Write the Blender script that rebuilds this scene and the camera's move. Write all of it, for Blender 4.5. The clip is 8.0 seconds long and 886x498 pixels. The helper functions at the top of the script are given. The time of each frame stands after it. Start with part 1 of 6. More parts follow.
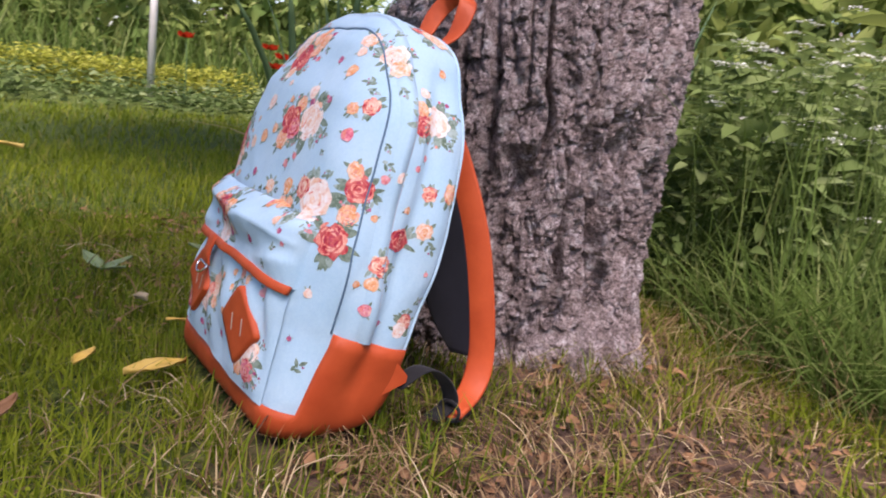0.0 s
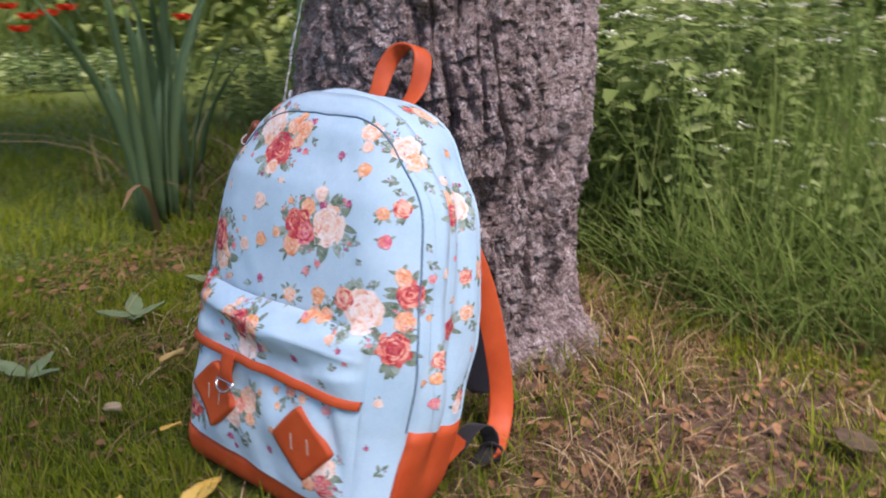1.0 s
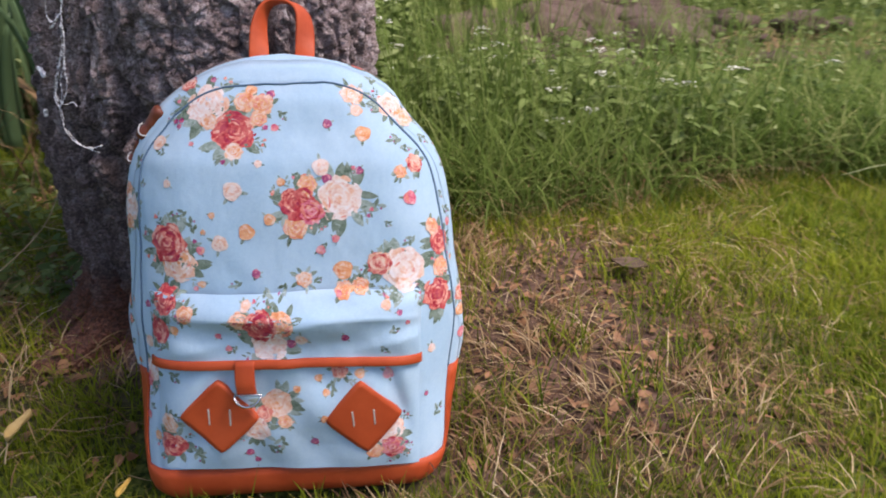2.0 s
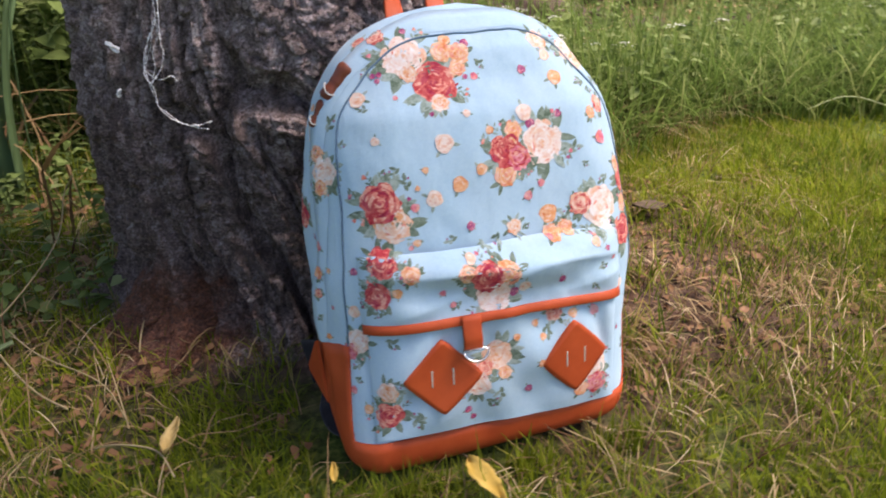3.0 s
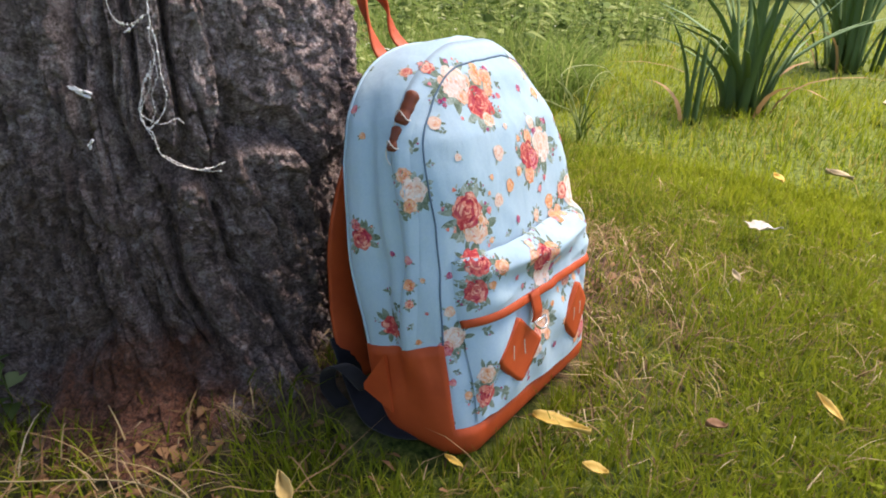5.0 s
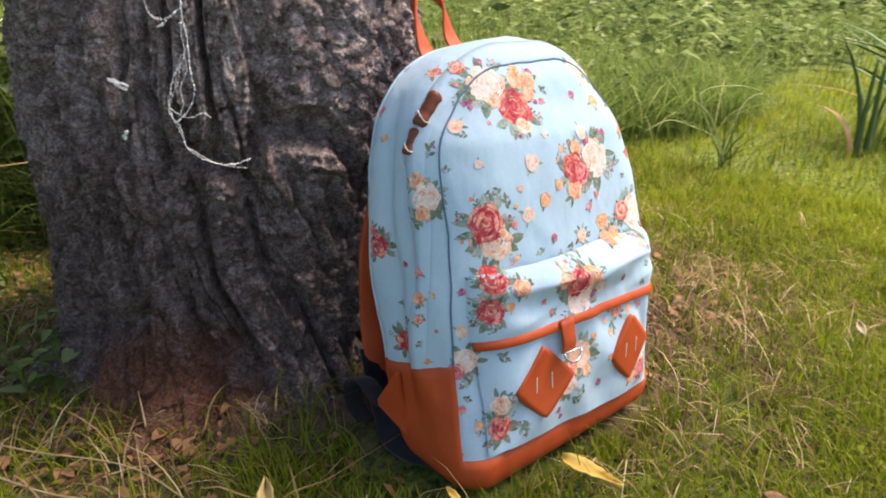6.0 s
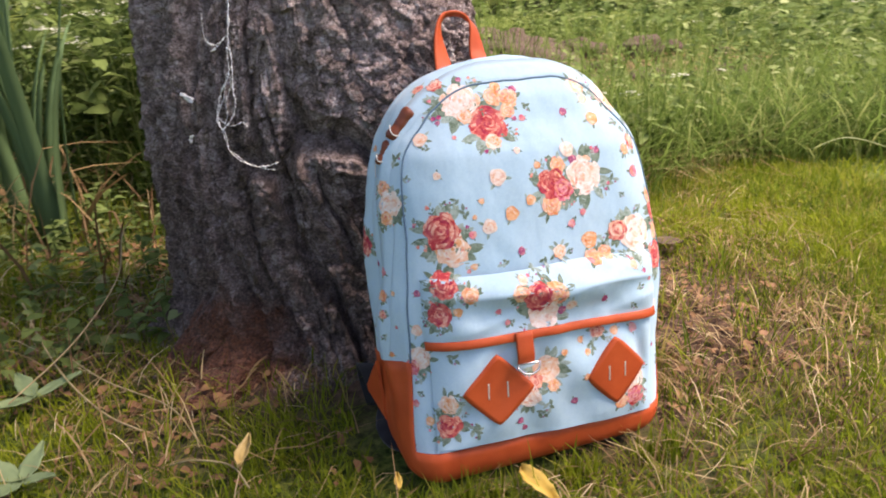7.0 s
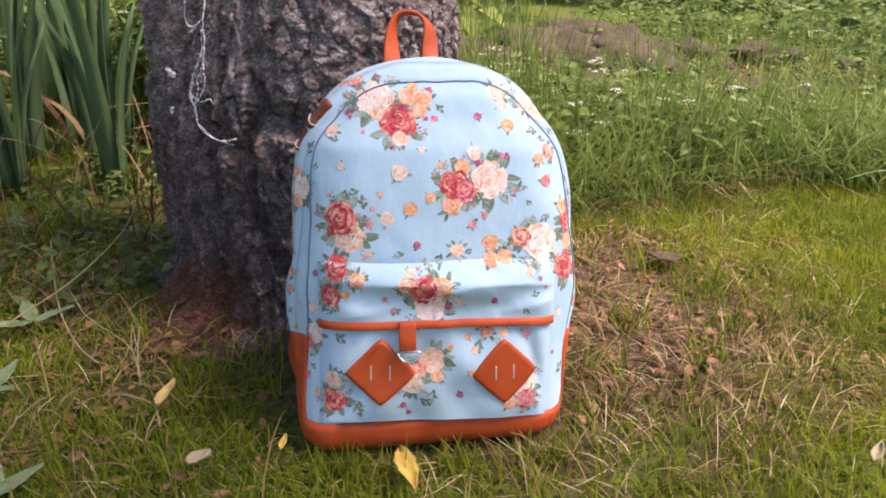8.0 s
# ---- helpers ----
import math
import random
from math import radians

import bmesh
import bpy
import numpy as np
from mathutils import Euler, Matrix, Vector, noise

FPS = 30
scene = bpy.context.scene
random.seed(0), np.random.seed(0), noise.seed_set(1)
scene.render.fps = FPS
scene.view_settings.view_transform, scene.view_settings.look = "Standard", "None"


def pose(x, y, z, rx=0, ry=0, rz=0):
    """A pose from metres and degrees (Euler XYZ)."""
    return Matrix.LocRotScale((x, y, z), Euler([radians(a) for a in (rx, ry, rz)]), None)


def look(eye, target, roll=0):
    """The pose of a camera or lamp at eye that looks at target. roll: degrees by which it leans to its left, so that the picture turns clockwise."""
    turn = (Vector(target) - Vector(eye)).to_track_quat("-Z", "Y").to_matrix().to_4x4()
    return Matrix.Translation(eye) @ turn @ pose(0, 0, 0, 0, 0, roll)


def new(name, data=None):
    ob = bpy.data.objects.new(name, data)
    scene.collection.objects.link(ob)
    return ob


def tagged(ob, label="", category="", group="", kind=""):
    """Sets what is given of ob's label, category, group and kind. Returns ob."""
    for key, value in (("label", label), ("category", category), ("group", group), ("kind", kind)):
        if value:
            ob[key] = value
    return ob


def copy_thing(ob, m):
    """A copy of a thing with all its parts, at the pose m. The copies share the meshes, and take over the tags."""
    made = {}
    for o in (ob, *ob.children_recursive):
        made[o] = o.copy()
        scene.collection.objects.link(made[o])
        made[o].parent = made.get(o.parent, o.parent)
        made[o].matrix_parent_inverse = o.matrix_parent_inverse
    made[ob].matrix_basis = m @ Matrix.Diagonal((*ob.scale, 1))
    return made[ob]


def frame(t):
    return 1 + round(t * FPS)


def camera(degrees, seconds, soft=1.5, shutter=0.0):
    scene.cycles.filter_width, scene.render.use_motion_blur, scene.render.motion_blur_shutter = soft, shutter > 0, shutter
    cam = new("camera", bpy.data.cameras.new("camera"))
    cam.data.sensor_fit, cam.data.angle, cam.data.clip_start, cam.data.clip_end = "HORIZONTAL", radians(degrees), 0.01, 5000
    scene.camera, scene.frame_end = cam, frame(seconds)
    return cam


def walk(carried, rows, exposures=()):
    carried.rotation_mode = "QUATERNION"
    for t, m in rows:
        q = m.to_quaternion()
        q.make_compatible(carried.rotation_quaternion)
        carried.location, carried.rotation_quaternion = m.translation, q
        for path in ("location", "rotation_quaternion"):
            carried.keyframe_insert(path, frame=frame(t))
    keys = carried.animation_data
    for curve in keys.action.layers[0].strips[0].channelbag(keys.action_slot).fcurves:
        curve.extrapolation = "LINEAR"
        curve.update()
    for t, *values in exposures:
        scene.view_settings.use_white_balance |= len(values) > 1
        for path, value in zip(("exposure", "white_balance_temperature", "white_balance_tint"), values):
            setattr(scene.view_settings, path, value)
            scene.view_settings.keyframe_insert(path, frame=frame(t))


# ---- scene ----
import itertools

cam = camera(62.5, 8.0, soft=1.8, shutter=0.28)
PATH = [
    (0, (0.693, -0.25, 0.316), (-0.908, 0.878, -0.089), 7.3),
    (0.2, (0.689, -0.264, 0.314), (-0.873, 0.926, -0.069), 7.0),
    (0.4, (0.67, -0.227, 0.334), (-0.881, 0.971, -0.065), 4.8),
    (0.6, (0.623, -0.284, 0.392), (-0.727, 1.129, -0.031), 2.4),
    (0.8, (0.607, -0.308, 0.445), (-0.733, 1.057, -0.138), 1.2),
    (1, (0.526, -0.4, 0.461), (-0.644, 1.098, -0.158), -0.3),
    (1.2, (0.455, -0.451, 0.491), (-0.522, 1.132, -0.242), -3.1),
    (2.3, (-0.001, -0.584, 0.497), (0.266, 1.224, -0.316), -1.7),
    (2.5, (-0.074, -0.584, 0.476), (0.193, 1.238, -0.305), -3.0),
    (3, (-0.208, -0.532, 0.471), (0.328, 1.194, -0.385), -2.2),
    (3.5, (-0.39, -0.455, 0.469), (0.567, 1.079, -0.383), -2.9),
    (3.8, (-0.479, -0.385, 0.472), (0.938, 0.751, -0.366), 1.8),
    (4, (-0.532, -0.362, 0.478), (0.95, 0.72, -0.317), -1.0),
    (4.2, (-0.56, -0.339, 0.482), (0.905, 0.779, -0.295), -1.5),
    (4.5, (-0.607, -0.349, 0.468), (0.904, 0.734, -0.269), 1.2),
    (4.7, (-0.64, -0.328, 0.501), (0.878, 0.7, -0.299), 2.0),
    (5.8, (-0.535, -0.392, 0.452), (0.752, 0.939, -0.302), 0.6),
    (6, (-0.5, -0.41, 0.465), (0.69, 1.009, -0.289), 0.6),
    (6.5, (-0.405, -0.483, 0.465), (0.54, 1.101, -0.309), -0.8),
    (7, (-0.281, -0.583, 0.478), (0.284, 1.192, -0.25), -2.8),
    (7.5, (-0.148, -0.644, 0.497), (0.209, 1.177, -0.249), -0.4),
    (8, (-0.076, -0.665, 0.494), (0.163, 1.17, -0.266), 0.3),
]
walk(cam, [(t, look(eye, target, roll)) for t, eye, target, roll in PATH], [(0, 0.97, 6700, 30), (1.2, 0.95, 6700, 28), (2.5, 1.14, 7100, 27), (4.0, 1.58, 7600, 22), (4.7, 1.60, 7650, 22), (6.5, 1.66, 7950, 24), (8, 1.41, 7400, 29)])

# ---- world and light ----
world = bpy.data.worlds.new("garden_sky")
scene.world = world
world.use_nodes = True
wn = world.node_tree.nodes
sky = wn.new("ShaderNodeTexSky")
sky.sky_type = "NISHITA"
sky.sun_disc = False
SUN_EL, SUN_AZ = 59.0, 62.0        # height, and degrees from -y towards +x, of the sun
sky.sun_elevation = radians(SUN_EL)
sky.sun_rotation = radians(180.0 - SUN_AZ)
world.node_tree.links.new(sky.outputs[0], wn["Background"].inputs[0])
wn["Background"].inputs[1].default_value = 0.108
sun_data = bpy.data.lights.new("sun", "SUN")
sun_data.energy = 4.2
sun_data.angle = radians(24)
sun_data.color = (1.0, 0.95, 0.88)
sun = new("sun", sun_data)
SUN_WAY = Vector((math.sin(radians(SUN_AZ)) * math.cos(radians(SUN_EL)), -math.cos(radians(SUN_AZ)) * math.cos(radians(SUN_EL)), math.sin(radians(SUN_EL))))
sun.matrix_world = look(SUN_WAY * 20, (0, 0, 0))


# ---- materials ----
def mat(name, rough=0.7, metal=0.0, spec=0.4):
    m = bpy.data.materials.new(name)
    m.use_nodes = True
    nt = m.node_tree
    b = nt.nodes["Principled BSDF"]
    b.inputs["Roughness"].default_value = rough
    b.inputs["Metallic"].default_value = metal
    b.inputs["Specular IOR Level"].default_value = spec
    return m, nt, b


def ramp(nt, fac, stops):
    r = nt.nodes.new("ShaderNodeValToRGB")
    el = r.color_ramp.elements
    while len(el) < len(stops):
        el.new(0.5)
    for e, (p, c) in zip(el, stops):
        e.position, e.color = p, (*c, 1)
    nt.links.new(fac, r.inputs[0])
    return r.outputs[0]


def tex_noise(nt, scale, detail=4.0, rough=0.55, coords="Object", stretch=None):
    tc = nt.nodes.new("ShaderNodeTexCoord")
    n = nt.nodes.new("ShaderNodeTexNoise")
    n.inputs["Scale"].default_value = scale
    n.inputs["Detail"].default_value = detail
    n.inputs["Roughness"].default_value = rough
    src = tc.outputs[coords]
    if stretch:
        mp = nt.nodes.new("ShaderNodeMapping")
        mp.inputs["Scale"].default_value = stretch
        nt.links.new(src, mp.inputs[0])
        src = mp.outputs[0]
    nt.links.new(src, n.inputs["Vector"])
    return n.outputs["Fac"]


def mix(nt, fac, a, b, mode="MIX"):
    m = nt.nodes.new("ShaderNodeMix")
    m.data_type, m.blend_type = "RGBA", mode
    for sock, v in ((m.inputs[0], fac), (m.inputs[6], a), (m.inputs[7], b)):
        if isinstance(v, (int, float)):
            sock.default_value = v
        elif isinstance(v, tuple):
            sock.default_value = (*v, 1)
        else:
            nt.links.new(v, sock)
    return m.outputs[2]


def bump(nt, b, fac, strength, dist):
    n = nt.nodes.new("ShaderNodeBump")
    n.inputs["Strength"].default_value = strength
    n.inputs["Distance"].default_value = dist
    nt.links.new(fac, n.inputs["Height"])
    nt.links.new(n.outputs[0], b.inputs["Normal"])


def cloth(name, c1, c2, rough=0.85):
    m, nt, b = mat(name, rough, spec=0.25)
    n = tex_noise(nt, 18, 5)
    base = ramp(nt, n, [(0.3, c1), (0.7, c2)])
    fine = tex_noise(nt, 420, 2)
    base = mix(nt, 0.18, base, ramp(nt, fine, [(0.3, (0.35, 0.35, 0.35)), (0.7, (0.65, 0.65, 0.65))]), "OVERLAY")
    nt.links.new(base, b.inputs["Base Color"])
    b.inputs["Sheen Weight"].default_value = 0.15
    bump(nt, b, tex_noise(nt, 900, 2), 0.35, 0.0005)
    weave = b.inputs["Normal"].links[0].from_node
    slack = nt.nodes.new("ShaderNodeBump")         # soft slackness of the cloth
    slack.inputs["Strength"].default_value = 0.32
    slack.inputs["Distance"].default_value = 0.012
    nt.links.new(tex_noise(nt, 22, 3, 0.5, stretch=(1, 1, 0.6)), slack.inputs["Height"])
    nt.links.new(slack.outputs[0], weave.inputs["Normal"])
    return m


def leather(name, c1, c2, rough=0.5):
    m, nt, b = mat(name, rough, spec=0.32)
    base = ramp(nt, tex_noise(nt, 25, 5), [(0.3, c1), (0.72, c2)])
    nt.links.new(base, b.inputs["Base Color"])
    vor = nt.nodes.new("ShaderNodeTexVoronoi")
    vor.inputs["Scale"].default_value = 900
    tc = nt.nodes.new("ShaderNodeTexCoord")
    nt.links.new(tc.outputs["Object"], vor.inputs["Vector"])
    bump(nt, b, vor.outputs["Distance"], 0.25, 0.0004)
    return m


def foliage(name, stops, thin=0.4, rough=0.75, patch=None, patch_scale=3.0):
    """Leaves and blades: a colour for each island, patches over the ground, light through the leaf."""
    m, nt, b = mat(name, rough, spec=0.12)
    geo = nt.nodes.new("ShaderNodeNewGeometry")
    col = ramp(nt, geo.outputs["Random Per Island"], stops)
    if patch:
        fac = ramp(nt, tex_noise(nt, patch_scale, 4), [(0.42, (0, 0, 0)), (0.62, (1, 1, 1))])
        col = mix(nt, fac, col, mix(nt, 0.65, col, patch))
    nt.links.new(col, b.inputs["Base Color"])
    tr = nt.nodes.new("ShaderNodeBsdfTranslucent")
    nt.links.new(col, tr.inputs["Color"])
    ms = nt.nodes.new("ShaderNodeMixShader")
    ms.inputs[0].default_value = thin
    nt.links.new(b.outputs[0], ms.inputs[1])
    nt.links.new(tr.outputs[0], ms.inputs[2])
    nt.links.new(ms.outputs[0], nt.nodes["Material Output"].inputs["Surface"])
    return m


def plain(name, c1, c2, scale=60, rough=0.7, metal=0.0, relief=0.2, dist=0.001):
    m, nt, b = mat(name, rough, metal)
    n = tex_noise(nt, scale, 6)
    nt.links.new(ramp(nt, n, [(0.3, c1), (0.7, c2)]), b.inputs["Base Color"])
    bump(nt, b, n, relief, dist)
    return m


BLUE = cloth("sky_blue_canvas", (0.39, 0.61, 0.76), (0.475, 0.675, 0.80))
LINING = cloth("black_mesh_cloth", (0.007, 0.008, 0.013), (0.012, 0.013, 0.020), 0.95)
ORANGE = leather("orange_tan_leather", (0.45, 0.064, 0.016), (0.60, 0.10, 0.028), 0.55)
BROWN = leather("brown_leather", (0.16, 0.04, 0.02), (0.24, 0.07, 0.035), 0.35)
STEEL = plain("nickel_metal", (0.6, 0.6, 0.6), (0.75, 0.74, 0.72), 200, 0.25, 1.0, 0.05)
WEBBING = cloth("black_webbing", (0.01, 0.01, 0.012), (0.02, 0.02, 0.022), 0.8)
SLOT = cloth("pale_slot_cloth", (0.40, 0.40, 0.34), (0.52, 0.53, 0.46), 0.7)
ZIP = cloth("pale_zip_tape", (0.42, 0.52, 0.62), (0.55, 0.62, 0.70), 0.7)
# dark blue: the shade in the seam's groove put into the colour
SEAM = cloth("seam_shade_blue", (0.07, 0.14, 0.22), (0.12, 0.22, 0.32))
CORD = cloth("white_cord", (0.66, 0.66, 0.62), (0.78, 0.78, 0.74))


def ground_material():
    m, nt, b = mat("garden_soil", 0.95, spec=0.15)
    fine = tex_noise(nt, 55, 8, 0.65)
    soil = ramp(nt, fine, [(0.36, (0.040, 0.026, 0.019)), (0.64, (0.165, 0.105, 0.078))])
    moss = ramp(nt, tex_noise(nt, 90, 7, 0.7), [(0.38, (0.025, 0.042, 0.010)), (0.5, (0.075, 0.11, 0.022)), (0.62, (0.16, 0.19, 0.045))])
    # bare beside the bag and the tree, and on the dug plot; overgrown elsewhere
    far = None
    for spot, reach in (((0.25, 0.30, 0.0), 1.0), ((-0.13, 0.44, 0.0), 1.1), ((0.95, 2.9, 0.0), 0.40)):
        tc = nt.nodes.new("ShaderNodeTexCoord")
        d = nt.nodes.new("ShaderNodeVectorMath")
        d.operation = "DISTANCE"
        d.inputs[1].default_value = spot
        nt.links.new(tc.outputs["Object"], d.inputs[0])
        k = nt.nodes.new("ShaderNodeMath")
        k.operation = "MULTIPLY"
        k.inputs[1].default_value = reach
        nt.links.new(d.outputs["Value"], k.inputs[0])
        if far:
            low = nt.nodes.new("ShaderNodeMath")
            low.operation = "MINIMUM"
            nt.links.new(far, low.inputs[0])
            nt.links.new(k.outputs[0], low.inputs[1])
            far = low.outputs[0]
        else:
            far = k.outputs[0]
    rim = nt.nodes.new("ShaderNodeMath")
    rim.operation = "MULTIPLY_ADD"
    nt.links.new(tex_noise(nt, 6, 6, 0.65), rim.inputs[0])
    rim.inputs[1].default_value = 0.6
    nt.links.new(far, rim.inputs[2])
    fac = ramp(nt, rim.outputs[0], [(0.58, (0, 0, 0)), (0.78, (1, 1, 1))])
    nt.links.new(mix(nt, fac, soil, moss), b.inputs["Base Color"])
    bump(nt, b, fine, 0.7, 0.012)
    return m


def bark_material():
    m, nt, b = mat("furrowed_bark", 0.72, spec=0.42)
    fine = tex_noise(nt, 260, 8, 0.75, stretch=(1, 1, 1.3))
    blot = tex_noise(nt, 55, 6, 0.7, stretch=(1, 1, 0.8))
    c = ramp(nt, blot, [(0.37, (0.22, 0.18, 0.18)), (0.47, (0.365, 0.312, 0.312)), (0.55, (0.465, 0.412, 0.42)), (0.65, (0.60, 0.555, 0.575))])
    c = mix(nt, 0.85, c, ramp(nt, fine, [(0.36, (0.14, 0.125, 0.12)), (0.5, (0.52, 0.51, 0.50)), (0.63, (0.93, 0.91, 0.92))]), "OVERLAY")
    # flakes of differing tone, their outlines bent by noise
    vtc = nt.nodes.new("ShaderNodeTexCoord")
    bend = nt.nodes.new("ShaderNodeTexNoise")
    bend.inputs["Scale"].default_value = 60
    nt.links.new(vtc.outputs["Object"], bend.inputs["Vector"])
    warp = nt.nodes.new("ShaderNodeVectorMath")
    warp.operation = "MULTIPLY_ADD"
    nt.links.new(bend.outputs["Color"], warp.inputs[0])
    warp.inputs[1].default_value = (0.010, 0.010, 0.010)
    nt.links.new(vtc.outputs["Object"], warp.inputs[2])
    flakes = []
    for size, squash in ((90, 1.7), (200, 1.4)):
        vor = nt.nodes.new("ShaderNodeTexVoronoi")
        vor.inputs["Scale"].default_value = size
        vmp = nt.nodes.new("ShaderNodeMapping")
        vmp.inputs["Scale"].default_value = (1, 1, squash)
        nt.links.new(warp.outputs[0], vmp.inputs[0])
        nt.links.new(vmp.outputs[0], vor.inputs["Vector"])
        sep = nt.nodes.new("ShaderNodeSeparateColor")
        nt.links.new(vor.outputs["Color"], sep.inputs[0])
        flakes.append(sep.outputs[0])
        c = mix(nt, 0.62, c, ramp(nt, sep.outputs[0], [(0.0, (0.32, 0.29, 0.28)), (0.7, (0.53, 0.51, 0.50)), (1.0, (0.76, 0.74, 0.74))]), "OVERLAY")
    lich = ramp(nt, tex_noise(nt, 34, 5, 0.7), [(0.60, (0, 0, 0)), (0.66, (1, 1, 1))])
    c = mix(nt, lich, c, (0.50, 0.46, 0.455))
    # browner bark low on one side, with the shade beside the bag painted in
    shade_tc = nt.nodes.new("ShaderNodeTexCoord")
    shade_far = nt.nodes.new("ShaderNodeVectorMath")
    shade_far.operation = "DISTANCE"
    shade_far.inputs[1].default_value = (-0.15, -0.14, 0.07)
    nt.links.new(shade_tc.outputs["Object"], shade_far.inputs[0])
    shade_wob = nt.nodes.new("ShaderNodeMath")
    shade_wob.operation = "MULTIPLY_ADD"
    nt.links.new(tex_noise(nt, 14, 6, 0.65), shade_wob.inputs[0])
    shade_wob.inputs[1].default_value = -0.36
    nt.links.new(shade_far.outputs["Value"], shade_wob.inputs[2])
    # mask of the painted shade and the browner bark
    old = ramp(nt, shade_wob.outputs[0], [(0.0, (0.9, 0.9, 0.9)), (0.10, (0, 0, 0))])
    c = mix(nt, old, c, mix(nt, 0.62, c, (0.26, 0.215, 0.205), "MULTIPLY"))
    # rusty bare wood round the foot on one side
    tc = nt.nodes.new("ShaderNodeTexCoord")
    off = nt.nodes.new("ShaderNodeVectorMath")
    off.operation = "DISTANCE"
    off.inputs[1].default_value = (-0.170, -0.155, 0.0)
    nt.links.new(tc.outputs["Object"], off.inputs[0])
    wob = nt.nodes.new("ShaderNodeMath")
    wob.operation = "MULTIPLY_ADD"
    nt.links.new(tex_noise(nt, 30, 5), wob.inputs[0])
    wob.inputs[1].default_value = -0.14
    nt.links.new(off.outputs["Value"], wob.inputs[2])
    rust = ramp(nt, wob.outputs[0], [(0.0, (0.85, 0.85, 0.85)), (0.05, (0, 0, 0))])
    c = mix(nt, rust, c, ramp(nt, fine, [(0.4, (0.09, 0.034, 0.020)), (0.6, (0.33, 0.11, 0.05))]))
    nt.links.new(c, b.inputs["Base Color"])
    rough = nt.nodes.new("ShaderNodeMath")
    rough.operation = "MULTIPLY_ADD"
    nt.links.new(tex_noise(nt, 420, 4, 0.7), rough.inputs[0])
    rough.inputs[1].default_value = 0.5
    nt.links.new(fine, rough.inputs[2])
    for fl, amount in zip(flakes, (0.42, 0.24)):
        add = nt.nodes.new("ShaderNodeMath")
        add.operation = "MULTIPLY_ADD"
        nt.links.new(fl, add.inputs[0])
        add.inputs[1].default_value = amount
        nt.links.new(rough.outputs[0], add.inputs[2])
        rough = add
    bump(nt, b, rough.outputs[0], 1.0, 0.009)
    return m


GROUND = ground_material()
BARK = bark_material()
LAWN = foliage("lawn_blades", [(0.0, (0.06, 0.112, 0.010)), (0.35, (0.125, 0.192, 0.017)), (0.65, (0.20, 0.262, 0.024)), (0.86, (0.275, 0.295, 0.038)), (0.96, (0.31, 0.25, 0.08)), (1.0, (0.40, 0.31, 0.14))], thin=0.45, patch=(0.27, 0.325, 0.020), patch_scale=1.6)
DRY = foliage("dead_straw", [(0.0, (0.08, 0.038, 0.022)), (0.35, (0.175, 0.104, 0.054)), (0.7, (0.315, 0.215, 0.11)), (0.92, (0.47, 0.365, 0.20)), (1.0, (0.64, 0.54, 0.35))], thin=0.2, rough=0.6)
TALL = foliage("meadow_blades", [(0.0, (0.075, 0.13, 0.026)), (0.4, (0.11, 0.19, 0.040)), (0.75, (0.185, 0.265, 0.070)), (1.0, (0.36, 0.39, 0.16))], thin=0.5, patch=(0.15, 0.225, 0.052), patch_scale=1.3)
WEED = foliage("weed_leaves", [(0.0, (0.042, 0.075, 0.023)), (0.4, (0.088, 0.148, 0.042)), (0.75, (0.168, 0.245, 0.08)), (1.0, (0.34, 0.40, 0.20))], patch=(0.18, 0.245, 0.075), patch_scale=1.1)
IRIS = foliage("iris_leaves", [(0.0, (0.06, 0.128, 0.06)), (0.5, (0.105, 0.188, 0.088)), (1.0, (0.175, 0.268, 0.115))], thin=0.25, rough=0.45)
BUSH = foliage("shrub_leaves", [(0.0, (0.06, 0.115, 0.03)), (0.4, (0.12, 0.20, 0.05)), (0.75, (0.22, 0.30, 0.085)), (1.0, (0.33, 0.39, 0.14))], patch=(0.26, 0.30, 0.08), patch_scale=0.8)
# sunlight on the far border is put into this leaf colour
STRIP = foliage("sunlit_leaves", [(0.0, (0.20, 0.24, 0.03)), (0.5, (0.34, 0.36, 0.05)), (1.0, (0.46, 0.46, 0.10))])
WHITE_PETAL = foliage("white_petals", [(0.0, (0.55, 0.58, 0.50)), (1.0, (0.80, 0.82, 0.76))], thin=0.3)
RED_PETAL = foliage("poppy_petals", [(0.0, (0.45, 0.03, 0.01)), (1.0, (0.62, 0.07, 0.025))], thin=0.3)
PALE_BLADE = plain("pale_grass", (0.34, 0.42, 0.20), (0.50, 0.55, 0.32), 60, 0.5, 0, 0.2)
YELLOW_LEAF = plain("yellow_fallen_leaf", (0.52, 0.33, 0.05), (0.66, 0.48, 0.14), 40, 0.55, 0, 0.3)
PALE_LEAF = plain("pale_fallen_leaf", (0.26, 0.22, 0.13), (0.44, 0.37, 0.24), 50, 0.7, 0, 0.4)
BROWN_LEAF = plain("brown_fallen_leaf", (0.17, 0.085, 0.04), (0.30, 0.16, 0.075), 50, 0.7, 0, 0.4)
DARK_LEAF = plain("rotten_leaf", (0.05, 0.035, 0.022), (0.11, 0.075, 0.045), 50, 0.8, 0, 0.5)
BROAD_LEAF = plain("broad_green_leaf", (0.12, 0.18, 0.08), (0.19, 0.26, 0.13), 30, 0.7, 0, 0.4, 0.002)
TWIG = plain("dry_stem", (0.26, 0.20, 0.10), (0.40, 0.33, 0.18), 60, 0.7)
POLE_PAINT = plain("worn_white_paint", (0.62, 0.60, 0.56), (0.80, 0.79, 0.76), 12, 0.6)
